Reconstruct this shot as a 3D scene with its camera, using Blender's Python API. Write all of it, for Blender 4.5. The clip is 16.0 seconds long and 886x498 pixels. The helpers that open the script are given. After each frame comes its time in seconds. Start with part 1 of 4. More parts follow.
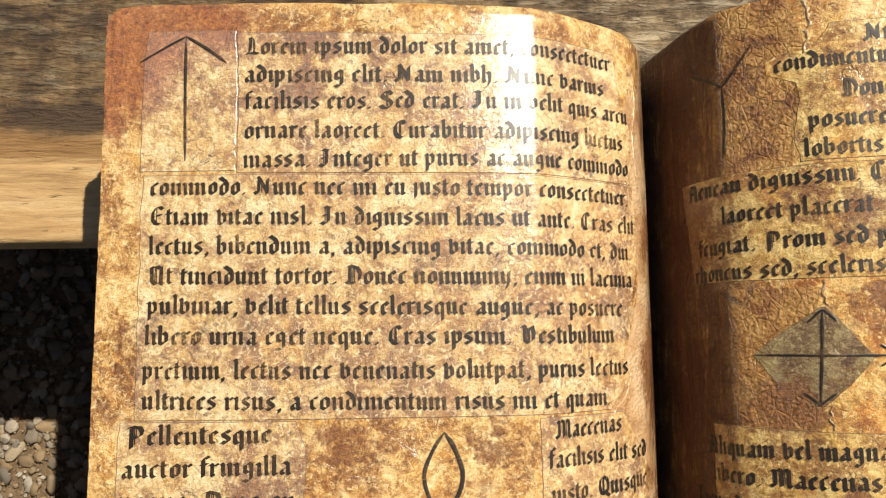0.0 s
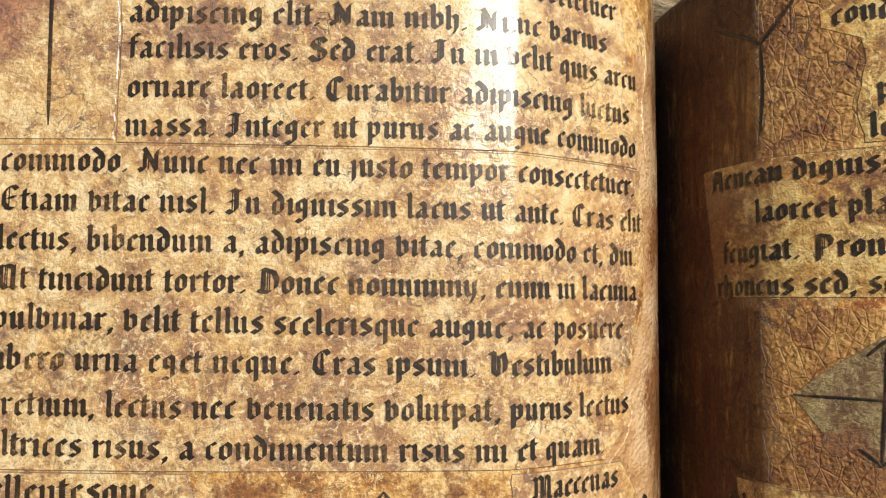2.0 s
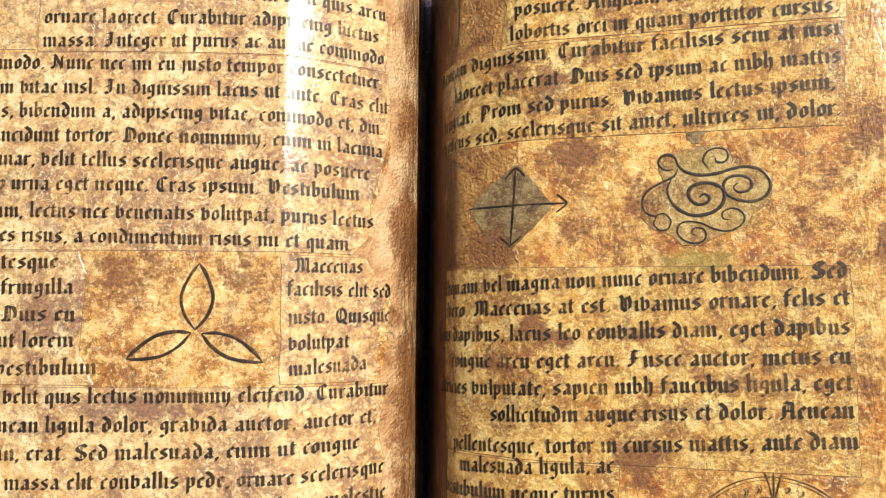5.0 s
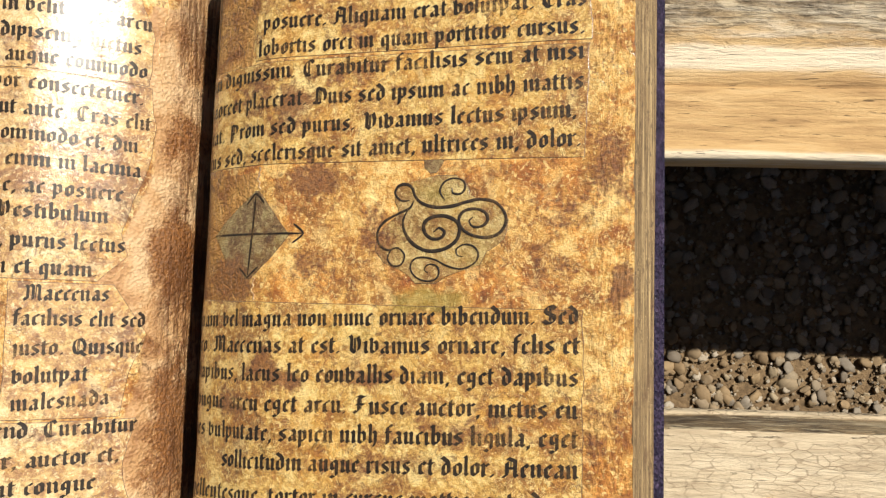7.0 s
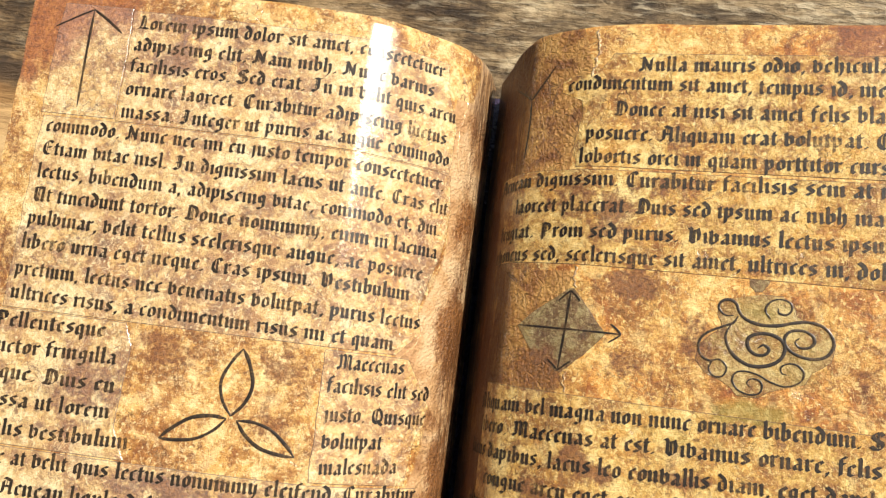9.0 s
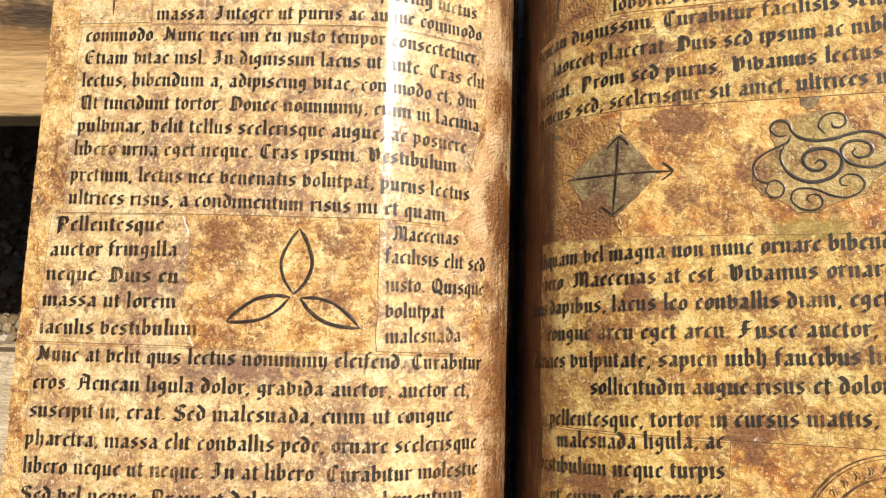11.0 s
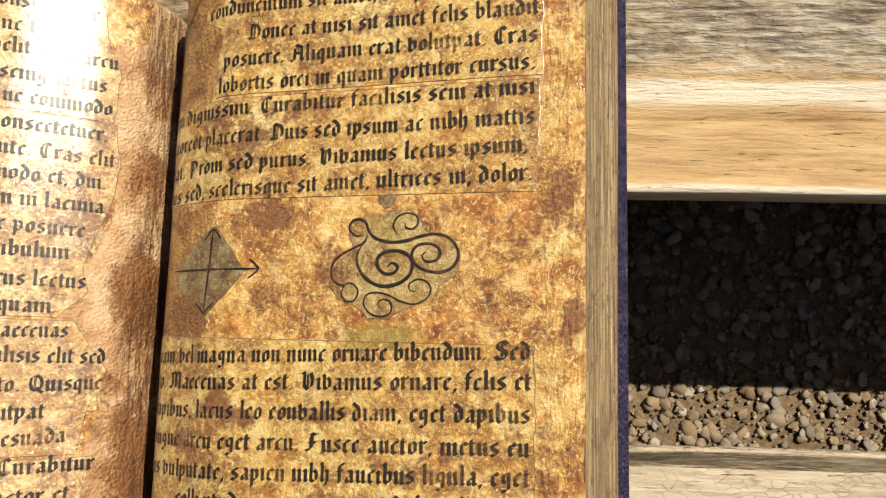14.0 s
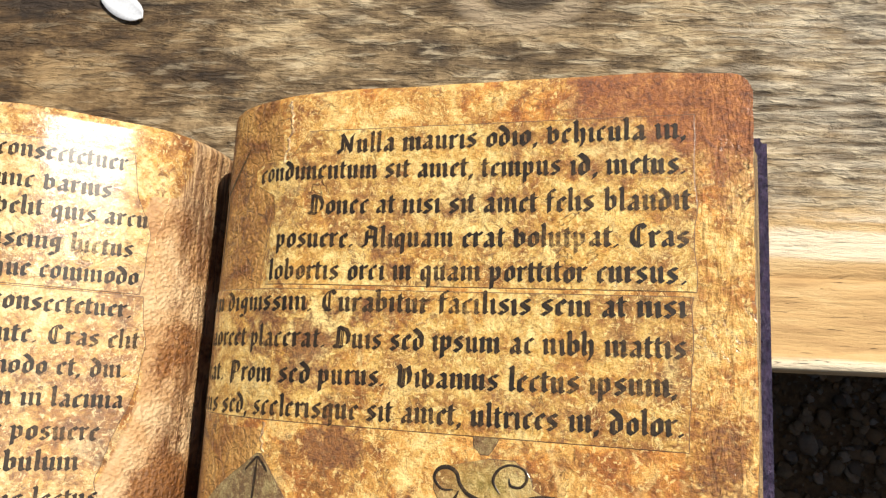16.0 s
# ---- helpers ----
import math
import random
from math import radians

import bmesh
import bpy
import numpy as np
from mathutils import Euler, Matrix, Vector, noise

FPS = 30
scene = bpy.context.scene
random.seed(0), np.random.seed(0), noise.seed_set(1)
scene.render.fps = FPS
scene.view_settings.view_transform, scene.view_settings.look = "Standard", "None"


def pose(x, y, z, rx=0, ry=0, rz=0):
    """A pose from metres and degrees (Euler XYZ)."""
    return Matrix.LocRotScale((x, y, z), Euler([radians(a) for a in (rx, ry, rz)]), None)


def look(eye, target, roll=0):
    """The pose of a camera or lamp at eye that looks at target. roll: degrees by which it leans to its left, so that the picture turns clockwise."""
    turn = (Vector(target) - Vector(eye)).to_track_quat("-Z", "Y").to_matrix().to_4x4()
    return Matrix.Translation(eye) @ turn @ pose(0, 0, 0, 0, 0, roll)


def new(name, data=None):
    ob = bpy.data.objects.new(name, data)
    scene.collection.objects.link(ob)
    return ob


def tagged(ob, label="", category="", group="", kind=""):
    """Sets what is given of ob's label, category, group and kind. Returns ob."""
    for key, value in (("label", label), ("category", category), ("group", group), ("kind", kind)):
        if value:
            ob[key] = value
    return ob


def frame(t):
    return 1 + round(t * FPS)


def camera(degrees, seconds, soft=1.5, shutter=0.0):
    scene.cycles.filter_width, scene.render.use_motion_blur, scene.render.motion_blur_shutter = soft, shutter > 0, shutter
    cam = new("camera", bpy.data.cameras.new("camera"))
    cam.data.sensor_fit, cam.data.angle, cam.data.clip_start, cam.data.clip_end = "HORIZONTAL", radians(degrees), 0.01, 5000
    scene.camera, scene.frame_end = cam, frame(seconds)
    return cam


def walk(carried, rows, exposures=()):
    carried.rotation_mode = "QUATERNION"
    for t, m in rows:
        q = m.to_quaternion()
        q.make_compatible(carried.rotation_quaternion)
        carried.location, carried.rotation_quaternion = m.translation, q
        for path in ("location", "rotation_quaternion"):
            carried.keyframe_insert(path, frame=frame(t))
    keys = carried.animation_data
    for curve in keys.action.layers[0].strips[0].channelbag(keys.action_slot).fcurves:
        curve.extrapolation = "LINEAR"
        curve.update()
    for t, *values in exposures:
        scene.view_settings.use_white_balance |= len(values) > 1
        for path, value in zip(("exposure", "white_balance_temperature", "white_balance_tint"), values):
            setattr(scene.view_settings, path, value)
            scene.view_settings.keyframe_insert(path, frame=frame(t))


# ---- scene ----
cam = camera(62.83, 16.0, 1.25)
PATH = [
    (0, -0.00161, -0.00132, 0.22878, 6.341, -0.508, -0.608),
    (0.5, -0.01749, 0.01251, 0.21373, 7.044, -0.454, -0.184),
    (1, -0.00939, 0.01615, 0.18347, 5.522, -0.463, 0.382),
    (1.5, 0.00367, 0.01823, 0.18262, 4.437, -0.050, 0.672),
    (2, 0.00872, 0.00747, 0.18819, 4.476, -0.500, 0.589),
    (2.5, 0.02664, -0.00385, 0.21559, 4.687, -0.710, 0.609),
    (3, 0.03397, -0.02459, 0.24208, 4.230, -0.625, 0.801),
    (3.5, 0.04947, -0.03569, 0.25965, 4.665, 0.175, 0.694),
    (3.7, 0.05423, -0.03622, 0.26206, 4.917, 0.334, 0.489),
    (5.8, 0.09212, -0.03771, 0.25652, 4.816, 1.743, 0.344),
    (6, 0.10099, -0.03545, 0.25553, 4.646, 1.801, 0.456),
    (6.5, 0.13005, -0.02978, 0.25322, 4.695, 1.762, 0.559),
    (7, 0.14253, -0.02630, 0.24453, 4.884, 1.908, 1.631),
    (7.5, 0.15946, -0.02198, 0.24287, 5.462, 2.068, 3.027),
    (8, 0.14521, -0.01744, 0.23558, 6.861, 2.133, 4.928),
    (8.5, 0.09720, -0.01954, 0.24689, 7.794, 2.344, 6.255),
    (9, 0.06337, -0.01867, 0.26046, 8.430, 2.427, 7.146),
    (9.2, 0.05688, -0.01756, 0.26108, 8.478, 2.596, 6.839),
    (11.3, 0.05910, -0.05815, 0.25654, 7.690, 5.065, 1.608),
    (11.5, 0.06776, -0.05658, 0.25664, 7.651, 4.923, 1.625),
    (12, 0.09191, -0.05610, 0.25395, 7.956, 3.918, 1.416),
    (12.5, 0.11408, -0.04911, 0.25614, 7.883, 1.991, 1.033),
    (13, 0.13593, -0.03752, 0.24648, 7.825, 1.706, 0.712),
    (13.5, 0.15236, -0.03455, 0.24264, 7.707, 1.898, 0.819),
    (14, 0.15488, -0.02569, 0.24327, 7.570, 2.358, 1.497),
    (14.5, 0.15643, -0.01884, 0.24059, 7.442, 2.628, 1.892),
    (15, 0.15383, 0.00442, 0.23449, 8.675, 3.668, 2.350),
    (15.5, 0.14761, 0.03093, 0.21637, 9.772, 4.207, 2.559),
    (16, 0.13469, 0.02109, 0.21065, 9.871, 3.981, 3.099),
]
walk(cam, [(t, pose(*p)) for t, *p in PATH], [(0.0, 0.12), (0.5, -0.08), (1.0, -0.15), (1.5, -0.17), (2.0, -0.08), (2.5, 0.05), (3.0, 0.15), (3.5, 0.2), (6.0, 0.2), (7.0, 0.15), (8.0, 0.18), (9.0, 0.28), (11.5, 0.2), (13.5, 0.12), (14.5, 0.15), (15.5, 0.28), (16.0, 0.3)])

# ---- world, sun ----
SUN = Vector((0.55, 0.48, 1.0)).normalized()
world = bpy.data.worlds.new("world")
scene.world = world
world.use_nodes = True
wn = world.node_tree.nodes
sky = wn.new("ShaderNodeTexSky")
sky.sky_type, sky.sun_disc = "NISHITA", False
sky.sun_elevation = math.asin(SUN.z)
sky.sun_rotation = math.atan2(SUN.x, SUN.y)
world.node_tree.links.new(sky.outputs[0], wn["Background"].inputs[0])
wn["Background"].inputs[1].default_value = 0.05
sun = new("sun", bpy.data.lights.new("sun", "SUN"))
sun.data.energy, sun.data.angle, sun.data.color = 5.4, radians(0.55), (1.0, 0.92, 0.79)
sun.matrix_world = look(SUN * 5, (0, 0, 0))


# ---- materials ----
class Mat:
    """A small helper for node materials."""

    def __init__(self, name):
        self.m = bpy.data.materials.new(name)
        self.m.use_nodes = True
        self.t = self.m.node_tree
        self.b = self.t.nodes["Principled BSDF"]

    def put(self, socket, v):
        if isinstance(v, bpy.types.NodeSocket):
            self.t.links.new(v, socket)
        else:
            socket.default_value = (*v, 1) if isinstance(v, tuple) and len(v) == 3 and socket.type == "RGBA" else v

    def node(self, kind, out=0, feature="", attribute="", **ins):
        n = self.t.nodes.new("ShaderNode" + kind)
        if feature:
            n.feature = feature
        if attribute:
            n.attribute_name = attribute
        for k, v in ins.items():
            self.put(n.inputs[k.replace("_", " ")], v)
        return n.outputs[out]

    def uv(self):
        return self.node("UVMap")

    def obj(self):
        return self.node("TexCoord", 3)

    def scaled(self, co, sx, sy, sz):
        return self.node("Mapping", Vector=co, Scale=(sx, sy, sz))

    def noise(self, co, scale, detail=4.0, rough=0.6, dist=0.0):
        return self.node("TexNoise", 0, Vector=co, Scale=scale, Detail=detail, Roughness=rough, Distortion=dist)

    def voronoi(self, co, scale, feature="F1", rand=1.0):
        return self.node("TexVoronoi", 0, feature, Vector=co, Scale=scale, Randomness=rand)

    def attr(self, name):
        return self.node("Attribute", 2, "", name)

    def math(self, op, a, b=0.0, c=0.0):
        n = self.t.nodes.new("ShaderNodeMath")
        n.operation = op
        for s, v in zip(n.inputs, (a, b, c)):
            self.put(s, v)
        return n.outputs[0]

    def band(self, v, lo, hi, a=0.0, b=1.0):
        n = self.t.nodes.new("ShaderNodeMapRange")
        n.interpolation_type = "SMOOTHSTEP"
        for s, x in zip(n.inputs, (v, lo, hi, a, b)):
            self.put(s, x)
        return n.outputs[0]

    def ramp(self, v, *stops):
        n = self.t.nodes.new("ShaderNodeValToRGB")
        while len(n.color_ramp.elements) < len(stops):
            n.color_ramp.elements.new(0.5)
        for e, (p, c) in zip(n.color_ramp.elements, stops):
            e.position, e.color = p, (*c, 1)
        self.put(n.inputs[0], v)
        return n.outputs[0]

    def mix(self, f, a, b, blend="MIX"):
        n = self.t.nodes.new("ShaderNodeMix")
        n.data_type, n.blend_type = "RGBA", blend
        self.put(n.inputs[0], f)
        self.put(n.inputs[6], a)
        self.put(n.inputs[7], b)
        return n.outputs[2]

    def bump(self, h, strength, dist):
        return self.node("Bump", 0, Height=h, Strength=strength, Distance=dist)

    def done(self, color, rough, bump=None, **extra):
        self.put(self.b.inputs["Base Color"], color)
        self.put(self.b.inputs["Roughness"], rough)
        if bump is not None:
            self.put(self.b.inputs["Normal"], bump)
        for k, v in extra.items():
            self.put(self.b.inputs[k.replace("_", " ")], v)
        return self.m


def parchment(name, pale, gold, brown, gloss, mottled, seed, rust=(0.93, 0.80, 0.50), film=False):
    """Varnished, tea-stained paper. Mesh attributes bring its stains, reds, hide and greens, and painted gutter shade.
    """
    k = Mat(name)
    uv = k.uv()
    co = k.node("Mapping", Vector=uv, Location=(seed, 0, 0))
    big = k.noise(co, 42, 6, 0.62, 0.8)
    mid = k.noise(co, 240, 9, 0.74, 0.4)
    fine = k.noise(co, 900, 5, 0.72, 0.3)
    grit = k.noise(co, 2600, 3, 0.7)
    v = k.math("ADD", k.math("MULTIPLY", big, 0.38), k.math("MULTIPLY", mid, 0.46))
    v = k.math("ADD", v, k.math("MULTIPLY", fine, 0.16))
    dark = tuple(0.42 * x for x in brown)
    c = k.ramp(v, (0.425, pale), (0.482, gold), (0.545, brown), (0.62, dark))
    c = k.mix(k.band(k.noise(co, 70, 8, 0.70, 0.6), 0.50, 0.60, 0.0, 0.8), c, rust, "MULTIPLY")
    blotch = k.noise(k.node("Mapping", Vector=co, Location=(1.7, 2.3, 0)), 115, 7, 0.66, 0.7)
    c = k.mix(k.band(blotch, 0.52, 0.64, 0.0, 0.75), c, (0.66, 0.50, 0.26), "MULTIPLY")
    c = k.mix(k.band(blotch, 0.36, 0.46, 0.45, 0.0), c, tuple(min(1, 1.08 * x) for x in pale))
    sponge = k.math("MULTIPLY", k.band(k.noise(co, 430, 7, 0.78, 0.8), 0.52, 0.60), k.band(k.noise(co, 60, 3), 0.44, 0.58))
    c = k.mix(k.math("MULTIPLY", sponge, mottled), c, (0.17, 0.066, 0.016))
    pores = k.band(k.noise(co, 1300, 3, 0.6), 0.585, 0.64)
    c = k.mix(k.math("MULTIPLY", pores, 0.4), c, (0.20, 0.080, 0.018))
    c = k.mix(k.band(k.noise(co, 760, 5, 0.7, 0.5), 0.55, 0.615, 0.0, 0.7), c, tuple(min(1, 1.12 * x) for x in pale))
    # pale fibres and thin dark creases that run through the sheet
    vein = k.math("ABSOLUTE", k.math("SUBTRACT", k.noise(co, 190, 4, 0.6, 1.6), 0.5))
    some = k.band(k.noise(co, 38, 3), 0.46, 0.60)
    c = k.mix(k.math("MULTIPLY", k.band(vein, 0.0, 0.022, 0.75, 0.0), some), c, tuple(min(1, 1.06 * x) for x in pale))
    crease = k.math("ABSOLUTE", k.math("SUBTRACT", k.noise(k.node("Mapping", Vector=co, Location=(3, 5, 0)), 85, 5, 0.6, 0.9), 0.5))
    crease = k.math("MULTIPLY", k.band(crease, 0.0, 0.006, 0.8, 0.0), k.band(k.noise(co, 55, 2), 0.50, 0.60))
    c = k.mix(crease, c, (0.20, 0.085, 0.02))
    hide = k.attr("hide")
    skin = k.ramp(k.noise(co, 90, 8, 0.70, 0.5), (0.38, (0.64, 0.36, 0.10)), (0.50, (0.46, 0.22, 0.048)), (0.60, (0.25, 0.090, 0.018)), (0.70, (0.08, 0.028, 0.009)))
    smoother = k.ramp(k.noise(co, 70, 6, 0.62, 0.5), (0.40, (0.74, 0.50, 0.27)), (0.54, (0.60, 0.345, 0.15)), (0.68, (0.32, 0.145, 0.052)))
    skin = k.mix(k.band(k.attr("split"), 0.0, 0.3), smoother, skin)
    c = k.mix(k.band(k.math("ADD", hide, k.math("MULTIPLY", k.math("SUBTRACT", mid, 0.5), 0.25)), 0.40, 0.60), c, skin)
    c = k.mix(k.math("MULTIPLY", k.band(k.math("ADD", k.attr("green"), k.math("SUBTRACT", mid, 0.5)), 0.35, 0.75), 0.62), c, (0.27, 0.22, 0.025))
    st = k.math("ADD", k.attr("stain_and_shade"), k.math("ADD", k.math("MULTIPLY", k.math("SUBTRACT", mid, 0.5), 1.5), k.math("MULTIPLY", k.math("SUBTRACT", fine, 0.5), 0.8)))
    c = k.mix(k.math("MULTIPLY", k.band(st, 0.20, 0.62), 0.9), c, k.ramp(fine, (0.35, (0.36, 0.135, 0.024)), (0.65, (0.11, 0.036, 0.011))))
    rd = k.math("ADD", k.attr("red"), k.math("ADD", k.math("MULTIPLY", k.math("SUBTRACT", mid, 0.5), 0.9), k.math("MULTIPLY", k.math("SUBTRACT", fine, 0.5), 0.4)))
    c = k.mix(k.math("MULTIPLY", k.band(rd, 0.22, 0.80), 0.93), c, k.ramp(k.math("ADD", k.math("MULTIPLY", fine, 0.6), k.math("MULTIPLY", mid, 0.4)), (0.38, (0.55, 0.21, 0.042)), (0.48, (0.36, 0.112, 0.024)), (0.62, (0.12, 0.036, 0.015))))
    crinkle = k.voronoi(co, 1100, "F1")
    split = k.math("ADD", k.voronoi(k.node("Mapping", Vector=co, Scale=(1.0, 0.7, 1.0)), 150, "DISTANCE_TO_EDGE"), k.math("MULTIPLY", k.math("SUBTRACT", mid, 0.5), 0.35))
    split = k.math("MULTIPLY", k.math("MULTIPLY", k.band(k.math("ABSOLUTE", split), 0.0, 0.022, 0.75, 0.0), k.band(big, 0.44, 0.58)), k.attr("split"))
    c = k.mix(split, c, (0.055, 0.020, 0.008))
    c = k.mix(k.math("MULTIPLY", k.attr("cut"), 0.9), c, (0.11, 0.050, 0.014))
    # dark fold streaks on the left; on the right page gutter shade painted into colour
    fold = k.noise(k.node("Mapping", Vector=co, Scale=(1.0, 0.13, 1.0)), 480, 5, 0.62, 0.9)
    fold_and_shade = k.math("MULTIPLY", k.attr("fold_and_shade"), k.band(k.math("ADD", fold, k.math("ADD", k.math("MULTIPLY", k.math("SUBTRACT", big, 0.5), 0.5), k.math("MULTIPLY", k.attr("split"), 0.12))), 0.42, 0.62))
    c = k.mix(k.math("MULTIPLY", fold_and_shade, 0.8), c, (0.13, 0.046, 0.010))
    cracks = k.band(k.voronoi(k.node("Mapping", Vector=co, Scale=(1.0, 0.6, 1.0)), 430, "DISTANCE_TO_EDGE"), 0.0, 0.06, 1.0, 0.0)
    wr = k.noise(co, 300, 6, 0.66, 0.7)
    ripple = k.noise(k.scaled(co, 1, 0.22, 1), 620, 3, 0.6, 0.8)
    h = k.math("ADD", k.math("MULTIPLY", wr, 0.9), k.math("MULTIPLY", fine, 0.55))
    h = k.math("ADD", h, k.math("MULTIPLY", grit, 0.22))
    h = k.math("ADD", h, k.math("MULTIPLY", k.math("MULTIPLY", crinkle, hide), 0.55))
    h = k.math("SUBTRACT", h, k.math("MULTIPLY", k.math("MULTIPLY", cracks, k.attr("split")), 0.3))
    h = k.math("ADD", h, k.math("MULTIPLY", k.math("MULTIPLY", ripple, k.attr("cockle")), 0.9))
    h = k.math("SUBTRACT", h, k.math("MULTIPLY", crease, 0.5))
    h = k.math("SUBTRACT", h, k.math("MULTIPLY", split, 0.6))
    h = k.math("ADD", h, k.math("MULTIPLY", k.math("MULTIPLY", fold, k.attr("fold_and_shade")), 1.2))
    rough = k.math("ADD", gloss + 0.08, k.math("MULTIPLY", k.math("SUBTRACT", mid, 0.5), 0.35))
    return k.done(c, rough, k.bump(h, 1.0, 0.00085), Coat_Weight=k.math("SUBTRACT", 1.0, k.math("MULTIPLY", k.attr("split"), 0.85)), Coat_Roughness=0.17, Coat_IOR=1.5, Specular_IOR_Level=1.0 if film else 0.6, IOR=1.7 if film else 1.5, Coat_Normal=k.bump(h, 0.34, 0.00030))


PAGE = parchment("page_paper", (0.91, 0.67, 0.32), (0.72, 0.42, 0.125), (0.38, 0.155, 0.030), 0.40, 0.9, 0.0)
PATCH = parchment("pasted_paper", (0.90, 0.70, 0.37), (0.73, 0.465, 0.15), (0.41, 0.19, 0.045), 0.50, 0.85, 0.0, film=True)
RUSTY_PAGE = parchment("rusty_page_paper", (0.93, 0.66, 0.25), (0.75, 0.41, 0.09), (0.43, 0.17, 0.024), 0.42, 0.7, 0.0, (0.96, 0.70, 0.38))
RUSTY_PATCH = parchment("yellowed_pasted_paper", (0.90, 0.67, 0.26), (0.71, 0.43, 0.10), (0.41, 0.185, 0.036), 0.42, 0.8, 0.0, (0.95, 0.78, 0.48))
OLIVE_PATCH = parchment("olive_paper", (0.64, 0.49, 0.20), (0.52, 0.35, 0.11), (0.33, 0.17, 0.04), 0.40, 0.5, 0.1)
GREY_PATCH = parchment("grey_paper", (0.42, 0.33, 0.14), (0.33, 0.24, 0.09), (0.19, 0.10, 0.03), 0.42, 0.4, 0.3)


def ink_material():
    """Printed ink, faded to brown in places, with paper showing through where it is rubbed."""
    k = Mat("ink")
    co = k.uv()
    far, near = k.noise(co, 70, 4, 0.6), k.noise(co, 800, 4, 0.7)
    w = k.math("ADD", k.math("MULTIPLY", far, 0.5), k.math("MULTIPLY", near, 0.5))
    c = k.ramp(w, (0.36, (0.010, 0.008, 0.006)), (0.50, (0.028, 0.018, 0.010)), (0.60, (0.085, 0.050, 0.022)), (0.70, (0.20, 0.11, 0.04)))
    rubbed = k.math("ADD", k.math("MULTIPLY", far, 0.62), k.math("MULTIPLY", k.noise(co, 1500, 3, 0.65), 0.38))
    return k.done(c, 0.55, k.bump(near, 0.6, 0.0003), Coat_Weight=0.5, Coat_Roughness=0.26, Specular_IOR_Level=0.3, Alpha=k.band(rubbed, 0.53, 0.67, 0.98, 0.4))


INK = ink_material()


def brown_ink_material():
    k = Mat("brown_ink")
    w = k.noise(k.uv(), 420, 5, 0.7)
    return k.done(k.ramp(w, (0.38, (0.05, 0.028, 0.012)), (0.52, (0.14, 0.075, 0.026)), (0.64, (0.36, 0.20, 0.07))), 0.45)


BROWN_INK = brown_ink_material()


def plain(name, c, rough):
    k = Mat(name)
    n = k.noise(k.obj(), 900, 4)
    return k.done(k.mix(n, tuple(0.7 * x for x in c), tuple(min(1, 1.25 * x) for x in c)), rough)


def edge_material():
    k = Mat("page_edges")
    co = k.obj()
    lines = k.noise(k.scaled(co, 1, 0.012, 1), 2600, 3, 0.6)
    blot = k.noise(co, 90, 5, 0.65)
    c = k.ramp(lines, (0.34, (0.075, 0.045, 0.020)), (0.5, (0.24, 0.16, 0.075)), (0.66, (0.48, 0.35, 0.17)))
    c = k.mix(k.band(blot, 0.50, 0.70, 0.0, 0.7), c, (0.085, 0.038, 0.018))
    c = k.mix(k.band(k.noise(k.scaled(co, 1, 0.5, 1), 800, 5, 0.7), 0.54, 0.64, 0.0, 0.7), c, (0.05, 0.028, 0.014))
    c = k.mix(k.band(k.noise(co, 1900, 3, 0.7), 0.60, 0.68, 0.0, 0.8), c, (0.62, 0.47, 0.25))
    grain = k.noise(co, 2600, 3)
    return k.done(c, 0.62, k.bump(k.math("ADD", lines, k.math("MULTIPLY", grain, 0.6)), 0.8, 0.0006))


EDGES = edge_material()


def leather_material():
    k = Mat("purple_leather")
    co = k.obj()
    v = k.math("ADD", k.voronoi(k.scaled(co, 1, 0.6, 1), 1250), k.math("MULTIPLY", k.noise(co, 1500, 4, 0.7), 0.8))
    n = k.noise(co, 300, 5, 0.7)
    c = k.ramp(n, (0.35, (0.036, 0.023, 0.058)), (0.5, (0.078, 0.052, 0.118)), (0.66, (0.145, 0.10, 0.19)))
    return k.done(c, 0.30, k.bump(v, 1.0, 0.0030), Specular_IOR_Level=1.0, Coat_Weight=0.8, Coat_Roughness=0.22, Coat_Normal=k.bump(v, 1.0, 0.0030))


LEATHER = leather_material()


